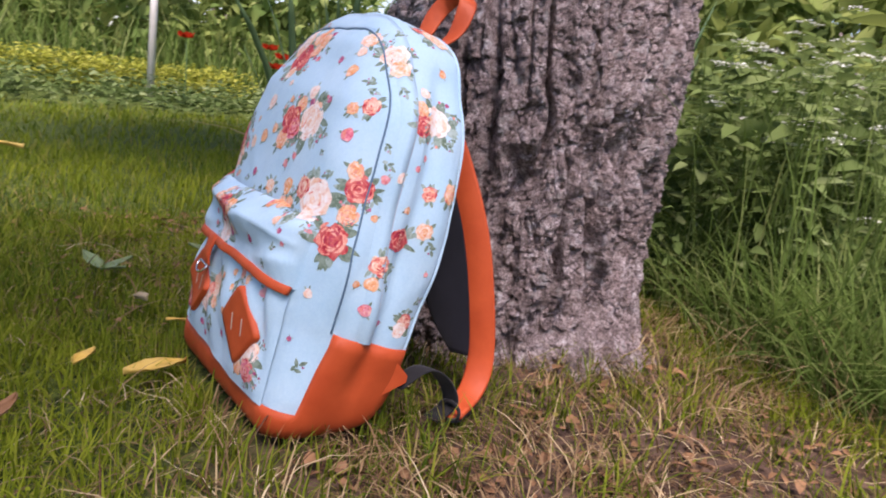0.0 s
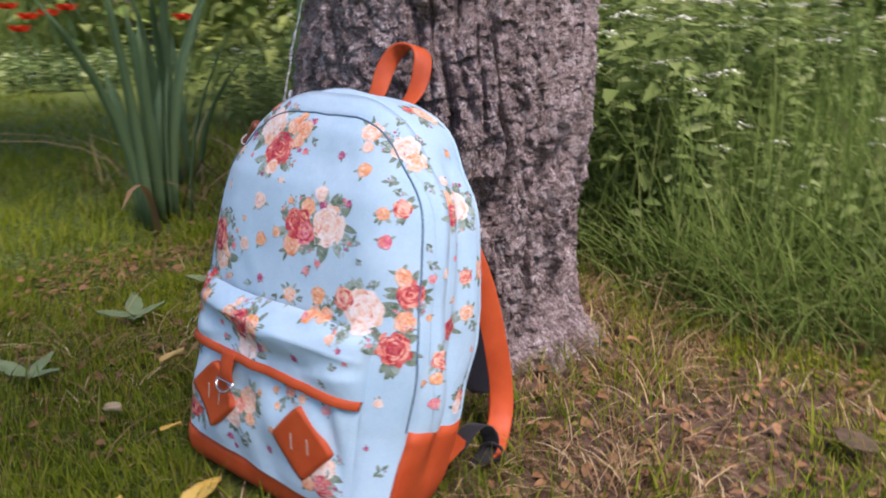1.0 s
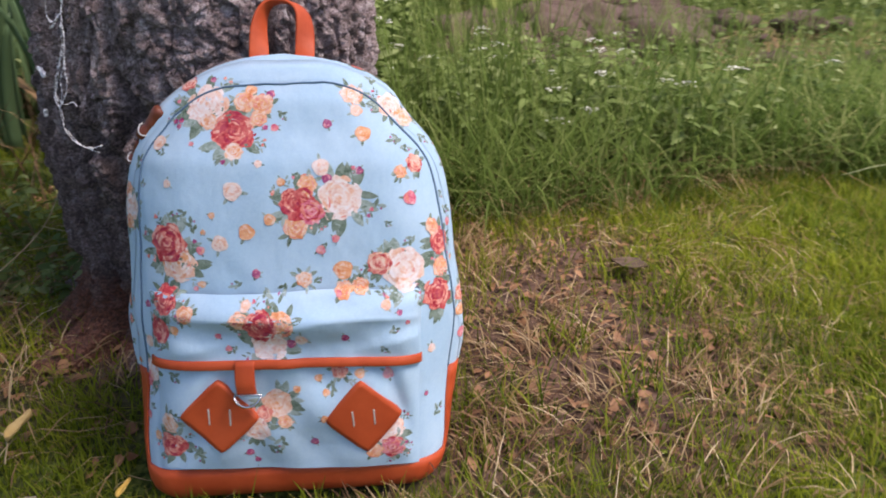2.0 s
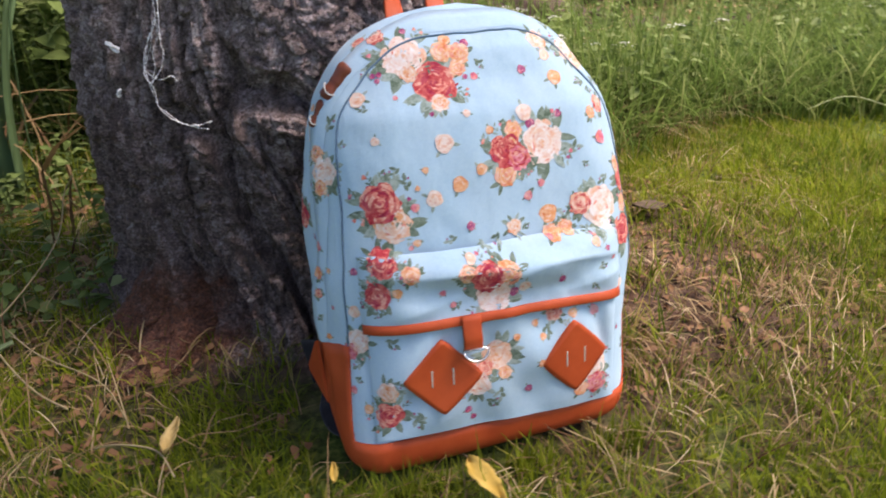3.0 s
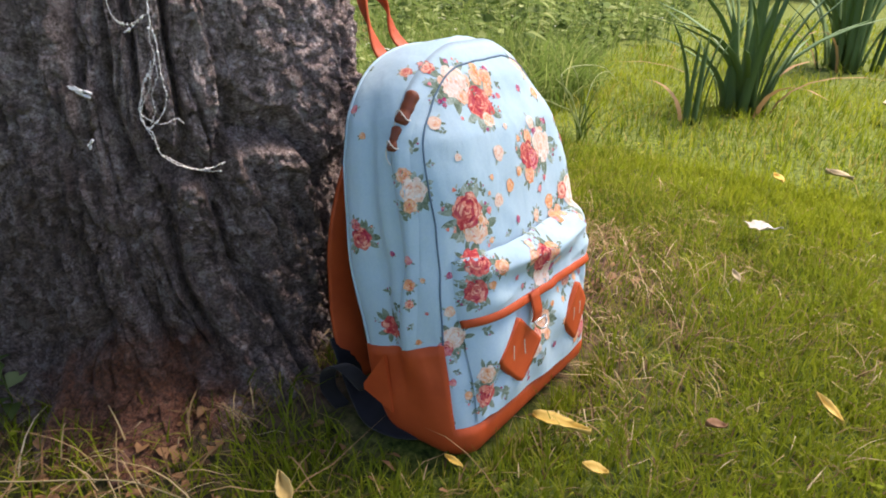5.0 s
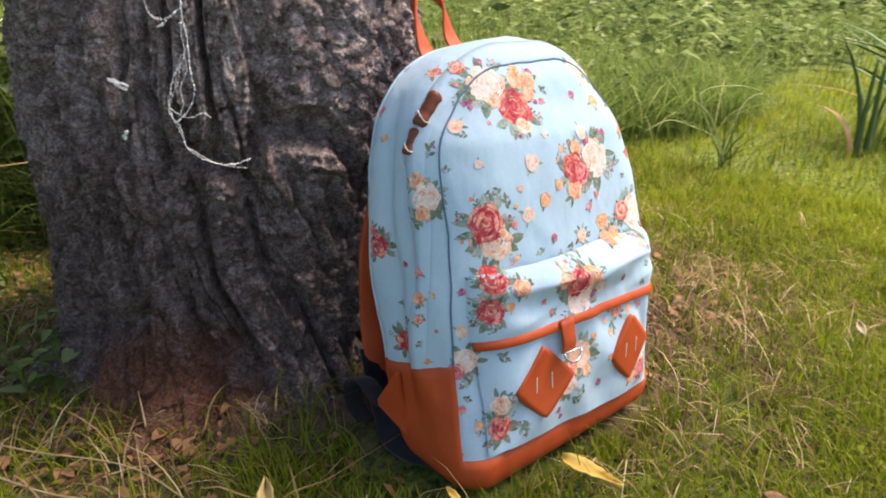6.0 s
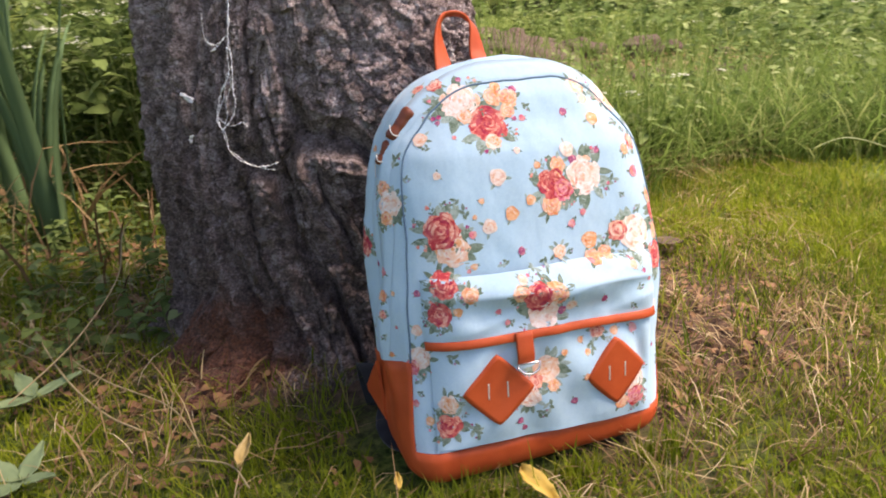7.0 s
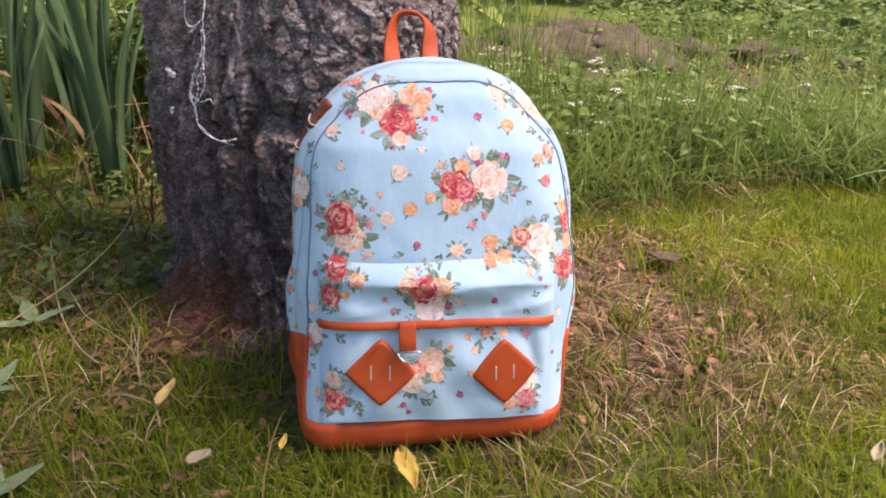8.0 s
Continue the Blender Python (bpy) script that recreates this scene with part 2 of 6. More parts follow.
PAPER = plain("grey_paper", (0.40, 0.38, 0.34), (0.58, 0.56, 0.51), 30, 0.8)
TAN_LEAF = plain("tan_fallen_leaf", (0.40, 0.28, 0.09), (0.56, 0.43, 0.19), 45, 0.65, 0, 0.4)
SILK = plain("cobweb_silk", (0.82, 0.82, 0.84), (0.92, 0.92, 0.92), 300, 0.5)
CLOD = plain("dug_earth", (0.045, 0.030, 0.024), (0.135, 0.092, 0.072), 40, 0.95, 0, 0.8, 0.01)


# ---- building helpers ----
def part(name, bm, material, parent=None, label="", smooth=True, mats=None):
    """One bmesh as one mesh object, under its thing where it is a part."""
    me = bpy.data.meshes.new(name)
    bm.normal_update()
    bm.to_mesh(me)
    bm.free()
    for m in mats or [material]:
        me.materials.append(m)
    if smooth:
        me.shade_smooth()
    ob = new(name, me)
    ob.parent = parent
    return tagged(ob, label)


def mesh_np(name, verts, tris, material, parent=None, smooth=False):
    me = bpy.data.meshes.new(name)
    verts, tris = np.asarray(verts, np.float32), np.asarray(tris, np.int32)
    me.vertices.add(len(verts))
    me.vertices.foreach_set("co", verts.ravel())
    me.loops.add(len(tris) * 3)
    me.loops.foreach_set("vertex_index", tris.ravel())
    me.polygons.add(len(tris))
    me.polygons.foreach_set("loop_start", np.arange(0, len(tris) * 3, 3, dtype=np.int32))
    me.polygons.foreach_set("loop_total", np.full(len(tris), 3, np.int32))
    me.update(calc_edges=True)
    me.materials.append(material)
    if smooth:
        me.shade_smooth()
    ob = new(name, me)
    ob.parent = parent
    return ob


def thing(name, at, label, category, group="", m=None):
    ob = new(name)
    ob.empty_display_size = 0.05
    ob.matrix_world = m or Matrix.Translation(at)
    return tagged(ob, label, category, group)


def join_soup(parts):
    vs, ts, n = [], [], 0
    for v, t in parts:
        vs.append(v)
        ts.append(t + n)
        n += len(v)
    return np.concatenate(vs), np.concatenate(ts)


def blades(rng, base, height, width, lean, segs=2, curl=1.0, heading=None):
    """Grass blades: tapering strips that bow over. base (n,3); height, width, lean (n,)."""
    n = len(base)
    ang = rng.uniform(0, 2 * np.pi, n) if heading is None else heading
    out = np.stack([np.cos(ang), np.sin(ang), 0 * ang], 1)
    side = np.stack([-np.sin(ang), np.cos(ang), 0 * ang], 1)
    twist = rng.uniform(-1, 1, n)[:, None]
    side = side + twist * out * 0.7
    side /= np.linalg.norm(side, axis=1)[:, None]
    rows = []
    for k in range(segs + 1):
        s = k / segs
        reach = lean * (0.25 * s + 0.75 * s ** (1 + curl))
        rise = s * np.sqrt(np.clip(1 - 0.55 * lean**2 * s, 0.08, 1))
        mid = base + out * (height * reach)[:, None] + np.array([0, 0, 1.0]) * (height * rise)[:, None]
        if k < segs:
            half = side * (width * 0.5 * (1 - 0.55 * s * s))[:, None]
            rows += [mid - half, mid + half]
        else:
            rows.append(mid)
    v = np.stack(rows, 1)
    per = v.shape[1]
    t = []
    for k in range(segs - 1):
        a = 2 * k
        t += [(a, a + 1, a + 3), (a, a + 3, a + 2)]
    a = 2 * (segs - 1)
    t.append((a, a + 1, a + 2))
    t = np.array(t)
    tris = (np.arange(n)[:, None, None] * per + t[None]).reshape(-1, 3)
    return v.reshape(-1, 3), tris


def leaves(rng, at, way, length, width, droop=0.25):
    """Pointed leaves, folded along the middle. at, way (n,3); length, width (n,)."""
    n = len(at)
    way = way / np.linalg.norm(way, axis=1)[:, None]
    side = np.cross(way, np.array([0, 0, 1.0]) + rng.normal(0, 0.35, (n, 3)))
    side /= np.linalg.norm(side, axis=1)[:, None] + 1e-9
    up = np.cross(side, way)
    L, W = length[:, None], width[:, None]
    p = lambda a, b, c: at + way * L * a + side * W * b + up * L * c
    v = np.stack([p(0, 0, 0), p(0.32, -0.46, 0.08), p(0.30, 0, 0.0), p(0.32, 0.46, 0.08), p(0.68, -0.34, 0.02 - droop * 0.3), p(0.68, 0, -0.05 - droop * 0.3), p(0.68, 0.34, 0.02 - droop * 0.3), p(1, 0, -droop)], 1)
    t = np.array([(0, 2, 1), (0, 3, 2), (1, 2, 5), (1, 5, 4), (2, 3, 6), (2, 6, 5), (4, 5, 7), (5, 6, 7)])
    tris = (np.arange(n)[:, None, None] * 8 + t[None]).reshape(-1, 3)
    return v.reshape(-1, 3), tris


def hash2(i, j, seed):
    x = np.sin(i * 127.1 + j * 311.7 + seed * 74.7) * 43758.5453
    return x - np.floor(x)


def noise2(u, v, seed=0, wrap=None):
    """Smooth value noise on a grid; wrap: its period along u."""
    i, j = np.floor(u), np.floor(v)
    a, b = u - i, v - j
    a, b = a * a * (3 - 2 * a), b * b * (3 - 2 * b)
    w = (lambda k: np.mod(k, wrap)) if wrap else (lambda k: k)
    h = lambda p, q: hash2(w(i + p), j + q, seed)
    return (h(0, 0) * (1 - a) + h(1, 0) * a) * (1 - b) + (h(0, 1) * (1 - a) + h(1, 1) * a) * b


def land(x, y):
    """The height of the soil."""
    r = np.hypot(x + 0.13, y - 0.44)
    z = -0.014 + 0.02 * np.exp(-((r - 0.2) / 0.11) ** 2)
    z = z + (noise2(x * 5 + 40, y * 5 + 40, 3) - 0.5) * 0.012 * np.clip(r * 2, 0, 1) + (noise2(x * 1.3 + 9, y * 1.3 + 9, 4) - 0.5) * 0.03 * np.clip(r - 0.7, 0, 1)
    return z


def tube(bm, pts, rad, sides=6, closed=False):
    """A round bar along points, joined into bm."""
    pts = [Vector(p) for p in pts]
    rings, n = [], len(pts)
    for i, p in enumerate(pts):
        a, b = (pts[(i - 1) % n], pts[(i + 1) % n]) if closed else (pts[max(i - 1, 0)], pts[min(i + 1, n - 1)])
        d = (b - a).normalized()
        s = d.cross(Vector((0.31, 0.2, 0.93))).normalized()
        u = s.cross(d)
        r = rad[i] if isinstance(rad, (list, tuple)) else rad
        rings.append([bm.verts.new(p + (s * math.cos(k * math.tau / sides) + u * math.sin(k * math.tau / sides)) * r) for k in range(sides)])
    for i in range(n if closed else n - 1):
        A, B = rings[i], rings[(i + 1) % n]
        for k in range(sides):
            bm.faces.new((A[k], A[(k + 1) % sides], B[(k + 1) % sides], B[k]))
    if not closed:
        bm.faces.new(rings[0][::-1])
        bm.faces.new(rings[-1])


def ribbon(bm, pts, wides, normals, thick):
    """A flat band along points: wides are half-width vectors, normals its face's ways."""
    rows = []
    for p, w, nrm in zip(pts, wides, normals):
        p, w, nrm = Vector(p), Vector(w), Vector(nrm).normalized() * thick / 2
        rows.append([bm.verts.new(p + w * a + nrm * b) for a, b in ((-1, 0.6), (-0.85, 1), (0.85, 1), (1, 0.6), (1, -0.6), (0.85, -1), (-0.85, -1), (-1, -0.6))])
    for A, B in zip(rows, rows[1:]):
        for k in range(8):
            bm.faces.new((A[k], A[(k + 1) % 8], B[(k + 1) % 8], B[k]))
    bm.faces.new(rows[0][::-1])
    bm.faces.new(rows[-1])
    bmesh.ops.recalc_face_normals(bm, faces=bm.faces)


def smooth_line(ctrl, n):
    """n points on a smooth curve through the given ones."""
    c = [Vector(p) for p in ctrl]
    c = [c[0] * 2 - c[1], *c, c[-1] * 2 - c[-2]]
    out = []
    for k in range(n):
        s = k / (n - 1) * (len(c) - 3)
        i = min(int(s), len(c) - 4)
        t = s - i
        a, b, d, e = c[i : i + 4]
        out.append(0.5 * ((2 * b) + (d - a) * t + (2 * a - 5 * b + 4 * d - e) * t * t + (3 * b - a - 3 * d + e) * t**3))
    return out


# ---- the ground ----
def build_ground():
    core = np.concatenate([np.linspace(-60, -6, 12)[:-1], np.linspace(-6, -1.5, 28)[:-1], np.linspace(-1.5, 1.5, 151)[:-1], np.linspace(1.5, 6, 28)[:-1], np.linspace(6, 60, 12)])
    X, Y = np.meshgrid(core, core, indexing="ij")
    Z = land(X, Y)
    n = len(core)
    v = np.stack([X, Y, Z], -1).reshape(-1, 3)
    i, j = np.meshgrid(np.arange(n - 1), np.arange(n - 1), indexing="ij")
    a = (i * n + j).ravel()
    t = np.concatenate([np.stack([a, a + n, a + n + 1], 1), np.stack([a, a + n + 1, a + 1], 1)])
    g = mesh_np("ground", v, t, GROUND, smooth=True)
    tagged(g, "bare brown garden soil and moss under the lawn", "ground", kind="structure")


build_ground()


# ---- the tree trunk ----
TREE = Vector((-0.13, 0.44, 0.0))


def trunk_radius(z):
    return np.interp(z, [-0.05, 0.0, 0.06, 0.16, 0.26, 0.36, 0.5, 1.0, 3.2], [0.226, 0.219, 0.212, 0.210, 0.216, 0.213, 0.209, 0.200, 0.16])


def trunk_lobes(a, z):
    """How the trunk departs from round: ribs, a side that draws in towards the top, another that swells."""
    lobe = lambda deg, k: np.exp(k * (np.cos(a - math.radians(deg)) - 1))
    draw = np.interp(z, [0.0, 0.28, 0.36, 0.42, 0.48, 0.6, 1.2], [0.008, 0.010, -0.002, -0.014, -0.034, -0.045, -0.045])
    return 0.005 * np.sin(3 * a + 0.7) + 0.004 * np.sin(5 * a + 2 + z * 2) + lobe(232, 6) * draw + 0.014 * lobe(184, 7) + 0.030 * lobe(312, 9) - 0.008 * lobe(356, 12) - 0.010 * lobe(32, 5) * np.exp(-((z - 0.1) / 0.16) ** 2)


def bark_relief(U, V, period):
    """Long furrows up the trunk, ridges broken into chips that tilt and flake; U and V in metres."""
    wave = lambda fu, fv, seed: noise2(U * fu, V * fv, seed, round(period * fu))
    wu = (wave(10, 7, 11) - 0.5) * 0.030 + (wave(34, 26, 12) - 0.5) * 0.009
    wv = (wave(12, 12, 13) - 0.5) * 0.05

    def cells(cu, cv, seed, lu=0.0, lv=0.0):
        """For scattered seeds: the gap to the next one, a number for the nearest, and where it lies."""
        nu = round(period / cu)
        pu, pv = (U + wu * lu) / period * nu, (V + wv * lv) / cv
        i, j = np.floor(pu), np.floor(pv)
        f1, f2 = np.full(U.shape, 9.0), np.full(U.shape, 9.0)
        own, ou, ov = np.zeros(U.shape), np.zeros(U.shape), np.zeros(U.shape)
        for a in (-1, 0, 1):
            for b in (-1, 0, 1):
                ii, jj = i + a, j + b
                im = np.mod(ii, nu)
                du = ii + 0.05 + 0.9 * hash2(im, jj, seed) - pu
                dv = jj + 0.05 + 0.9 * hash2(im, jj, seed + 1) - pv
                d = np.sqrt(du * du + dv * dv)
                near = d < f1
                f2 = np.where(near, f1, np.minimum(f2, d))
                own = np.where(near, hash2(im, jj, seed + 2), own)
                ou, ov = np.where(near, du, ou), np.where(near, dv, ov)
                f1 = np.where(near, d, f1)
        return f2 - f1, own, ou, ov

    def furrow(fu, fv, seed, lo, hi):
        """1 along narrow lines that wander up the trunk."""
        n = noise2((U + wu) * fu, (V + 0.3 * wv) * fv, seed, round(period * fu))
        return np.clip((1 - np.abs(2 * n - 1) - lo) / (hi - lo), 0, 1)

    deep = furrow(32, 5.4, 21, 0.70, 0.98) * np.clip(wave(9, 5, 22) * 2.6 - 0.45, 0, 1)
    thin = furrow(58, 7, 25, 0.68, 1.0) * np.clip(wave(13, 9, 26) * 2.4 - 0.5, 0, 1)
    across = furrow(16, 34, 28, 0.86, 1.0) * np.clip(wave(20, 12, 29) * 2.2 - 0.9, 0, 1)
    out = -0.027 * deep**0.75 - 0.011 * thin - 0.003 * across
    plate_gap, plate, pu, pv = cells(0.030, 0.075, 31, 1, 1)
    out += 0.006 * (plate - 0.5) + 0.007 * pu * (hash2(np.floor(plate * 997), 1, 33) - 0.5) - 0.003 * np.clip(1 - plate_gap / 0.10, 0, 1)
    for cu, cv, seed, lift, tilt in ((0.0110, 0.0200, 41, 0.0058, 0.0088), (0.0056, 0.0078, 51, 0.0030, 0.0048)):
        gap, own, du, dv = cells(cu, cv, seed, 0.6, 0.5)
        out += lift * (own - 0.5) + tilt * dv * (hash2(np.floor(own * 991), 2, seed) - 0.4) + tilt * du * (hash2(np.floor(own * 983), 3, seed) - 0.5)
        out -= 0.0012 * np.clip(1 - gap / 0.14, 0, 1)
    out += 0.006 * (wave(16, 7, 19) - 0.5) + 0.0020 * (wave(110, 90, 15) - 0.5) + 0.0012 * (wave(260, 210, 16) - 0.5)
    return out + 0.0005 * (hash2(np.round(U * 620), np.round(V * 620), 18) - 0.5) - 0.001


def build_trunk():
    tree = thing("tree", TREE, "thick old tree with grey deeply furrowed bark", "tree")
    period = math.tau * 0.21
    # finer all round the side that is passed
    turn = np.concatenate([np.radians(np.linspace(160, 405, 940, endpoint=False)), np.radians(np.linspace(405, 520, 60, endpoint=False))])
    na = len(turn)
    zs = np.concatenate([np.linspace(-0.05, 0.60, 470), np.linspace(0.62, 3.2, 40)])
    A, Z = np.meshgrid(turn, zs, indexing="xy")
    lobes = trunk_lobes(A, Z)
    foot = np.exp(-np.clip(Z, 0, 9) / 0.030)
    ragged = 0.6 + 0.8 * noise2(A * 9, Z * 20 + 3, 61)
    flare = foot * ragged * (0.075 * np.clip(np.cos(A - math.radians(212)), 0, 1) ** 2 + 0.045 * np.clip(np.cos(A - math.radians(4)), 0, 1) ** 5)
    R = trunk_radius(Z) + lobes + flare + bark_relief(A * 0.21 + 0.08 * np.tanh(Z / 0.3) * np.exp(2.2 * (np.cos(A - math.radians(232)) - 1)), Z, period)
    v = np.stack([R * np.cos(A), R * np.sin(A), Z], -1).reshape(-1, 3)
    nz = len(zs)
    i, j = np.meshgrid(np.arange(nz - 1), np.arange(na), indexing="ij")
    a, b = (i * na + j).ravel(), (i * na + (j + 1) % na).ravel()
    t = np.concatenate([np.stack([a, b, b + na], 1), np.stack([a, b + na, a + na], 1)])
    top = len(v)
    v = np.concatenate([v, [[0, 0, 3.2]]])
    k = np.arange(na)
    t = np.concatenate([t, np.stack([(nz - 1) * na + k, (nz - 1) * na + (k + 1) % na, np.full(na, top)], 1)])
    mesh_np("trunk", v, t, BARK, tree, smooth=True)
    rng = np.random.default_rng(3)
    for k in range(7):
        a = k * math.tau / 7 + rng.uniform(-0.2, 0.2)
        h = 1.5 + 0.25 * k
        reach = rng.uniform(0.9, 1.35)
        pts = smooth_line([(0.1 * math.cos(a), 0.1 * math.sin(a), h), (0.45 * reach * math.cos(a), 0.45 * reach * math.sin(a), h + 0.35), (reach * math.cos(a + 0.2), reach * math.sin(a + 0.2), h + 0.6)], 12)
        bm = bmesh.new()
        tube(bm, pts, [0.07 * (1 - i / 13) + 0.006 for i in range(12)], 8)
        part("limb", bm, BARK, tree)
    # unseen crown added for its shade: dense over one side, thin over the bag
    soups = []
    way_up = np.array(SUN_WAY)
    for n, clumps, cx, cy, wide in ((4200, 120, -0.9, -0.35, 1.5), (520, 90, 1.40, -1.15, 0.72)):
        d = rng.normal(0, 1, (n, 3))
        d /= np.linalg.norm(d, axis=1)[:, None]
        c = rng.normal(0, 1, (clumps, 3))
        c /= np.linalg.norm(c, axis=1)[:, None]
        c = c * rng.uniform(0.1, 1, clumps)[:, None] ** 0.6 * np.array([wide, wide, 0.75]) + np.array([cx, cy, 2.75])
        at = c[rng.integers(0, clumps, n)] + d * rng.uniform(0.15, 0.48, n)[:, None]
        at[:, 2] = np.maximum(at[:, 2], 1.75 + rng.uniform(0, 0.2, n))
        # leaves left out along the sun's line, so that the bark is lit
        gap = at - np.array([0.17, 0.0, 0.50])
        gap -= (gap @ way_up)[:, None] * way_up
        d, at = (q[np.linalg.norm(gap, axis=1) > 0.36] for q in (d, at))
        n = len(at)
        L = rng.uniform(0.09, 0.15, n)
        soups.append(leaves(rng, at, d + rng.normal(0, 0.4, (n, 3)), L, L * 0.6))
    # an unseen clump of leaves added to shade the ground beside the trunk
    n = 620
    at = np.array([-0.37, -0.47, 0.0]) + rng.uniform(2.2, 3.2, n)[:, None] * way_up + rng.normal(0, 1, (n, 3)) * np.array([0.16, 0.22, 0.16])
    L = rng.uniform(0.09, 0.15, n)
    soups.append(leaves(rng, at, rng.normal(0, 1, (n, 3)), L, L * 0.6))
    v, t = join_soup(soups)
    mesh_np("crown", v, t, WEED, tree)
    return tree


tree = build_trunk()


# ---- the backpack ----
# Its own axes: x across, y from front (-) to back (+), z up along the back panel.
BAG = Matrix.Translation((0.0, 0.0245, 0.012)) @ pose(0, 0, 0, -15.6, 2.6, 0)
bag = thing("backpack", None, "sky blue floral canvas backpack with orange leather trim against the tree", "backpack", m=BAG)
TOP = 0.388


def bag_half(h, start=0.2185, power=2.36):
    t = np.clip((h - start) / (TOP - start), 0, 1)
    return np.interp(h, [-0.006, 0.0, 0.008, 0.03, 0.08, 0.15, 0.21, 0.27], [0.133, 0.139, 0.143, 0.147, 0.1500, 0.1530, 0.152, 0.150]) * np.clip(1 - t**power, 0, 1) ** (1 / power)


def bag_front(h):
    return np.interp(h, [-0.006, 0.0, 0.008, 0.03, 0.06, 0.10, 0.15, 0.24, 0.29, 0.32, 0.345, 0.365, TOP], [-0.036, -0.043, -0.047, -0.051, -0.055, -0.058, -0.061, -0.064, -0.0625, -0.0535, -0.049, -0.037, -0.018])


def bag_back(h):
    return np.interp(h, [-0.006, 0.008, 0.06, 0.15, 0.25, 0.31, 0.37, TOP], [0.050, 0.059, 0.0656, 0.060, 0.054, 0.050, 0.047, 0.040])


def bag_shift(h):
    """The filling hangs to one side, the top leans to the other."""
    return float(np.interp(h, [0.0, 0.1, 0.18, 0.25, 0.33, TOP], [0.0, 0.003, 0.004, 0.001, -0.0035, -0.004]))


NF, NC, NS = 26, 14, 12          # steps along the front, round a corner, along a side


def slack(p):
    """How the half-filled canvas gives: long soft creases, and dents down the sides."""
    x, y, h = p
    lift = min(max((h - 0.03) / 0.05, 0), 1) * min(max((TOP - h) / 0.05, 0), 1)
    q = Vector((x * 9, y * 12, h * 7))
    d = 0.0050 * noise.noise(q + Vector((3.1, 0, 7.7))) + 0.0022 * (0.5 - abs(noise.noise(Vector((x * 26 + h * 14, y * 30, h * 17 - x * 9)) + Vector((0, 5.2, 1.4)))))
    side = min(max((abs(x) - 0.11) / 0.035, 0), 1)
    d -= side * (0.0065 * math.exp(-(((y - 0.012 + 0.03 * (h - 0.2)) / 0.010) ** 2)) + 0.0035 * math.exp(-(((y + 0.018 - 0.06 * (h - 0.18)) / 0.006) ** 2)) + 0.0025 * math.sin(h * 42 + y * 60) * math.exp(-(((h - 0.17) / 0.08) ** 2)))
    return d * lift


def bag_loop(h, grow=0.0):
    """The outline at one height: from the front's middle, counter-clockwise seen from above."""
    a, f, b = float(bag_half(h)) + grow, float(bag_front(h)) - grow, float(bag_back(h)) + grow
    a = max(a, 0.002)
    low = min(max((h + 0.006) / 0.09, 0), 1)         # the corners are tighter at the foot
    rx, ry = min(0.028 + 0.038 * low, a * 0.6), min(0.032 + 0.030 * low, (b - f) * 0.52)
    rb = min(0.022, a * 0.8, (b - f) * 0.35)
    half = []
    for k in range(NF // 2):
        half.append(((a - rx) * k / (NF // 2), f))
    for k in range(NC):
        s = math.pi / 2 * k / NC
        half.append((a - rx + rx * math.sin(s), f + ry - ry * math.cos(s)))
    for k in range(NS):
        half.append((a, f + ry + (b - rb - f - ry) * k / NS))
    for k in range(NC):
        s = math.pi / 2 * k / NC
        half.append((a - rb + rb * math.cos(s), b - rb + rb * math.sin(s)))
    for k in range(NF // 2 + 1):
        half.append(((a - rb) * (1 - k / (NF // 2)), b))
    loop = half + [(-x, y) for x, y in half[-2:0:-1]]
    out = []
    for x, y in loop:
        u = x / a
        k = min(max((y + 0.045) / 0.07, 0), 1)
        x *= 1 + (float(bag_half(h, 0.1836, 2.6)) / float(max(bag_half(h), 0.002)) - 1) * k * k * (3 - 2 * k)       # the back is squarer in the shoulders
        full = math.sin(math.pi * min(max(h / TOP, 0), 1))
        if y < 0:                                   # the filled front swells
            y -= 0.007 * (1 - u * u) * full**0.7 * min(1, (-y) / 0.04)
        else:
            y += 0.006 * (1 - u * u) * full * min(1, y / 0.03)
        d = slack((x, y, h))
        r = math.hypot(x, y * 1.6) or 1.0
        if u > 0.3:                                 # one shoulder hangs slack
            x -= 0.011 * (u - 0.3) * math.exp(-(((h - 0.335) / 0.022) ** 2))
        sag = (0.0065 - 0.279 * y - 0.047 * x) * max(0.0, 1 - (h + 0.006) / 0.05)      # the foot sits level on the ground
        out.append(Vector((x + bag_shift(h) + d * x / r, y + d * y * 1.6 / r, h - sag)))
    return out


def bag_heights(n=74):
    return [-0.006 + (TOP + 0.006) * (1 - (1 - k / n) ** 1.25) for k in range(n)] + [TOP]


def build_body():
    bm = bmesh.new()
    rows = [[bm.verts.new(p) for p in bag_loop(h)] for h in bag_heights()]
    n = len(rows[0])
    back = bag_back_index(n)
    for A, B in zip(rows, rows[1:]):
        for k in range(n):
            f = bm.faces.new((A[k], A[(k + 1) % n], B[(k + 1) % n], B[k]))
            f.material_index = 1 if k in back and A[0].co.z < 0.33 else 0
    bm.faces.new(rows[0][::-1])
    bm.faces.new(rows[-1])
    return part("body", bm, BLUE, bag, "sky blue printed canvas with a black back", mats=[BLUE, LINING])


def bag_back_index(n):
    first = NF // 2 + NC + NS + NC // 2
    return set(range(first, n - first))


body = build_body()


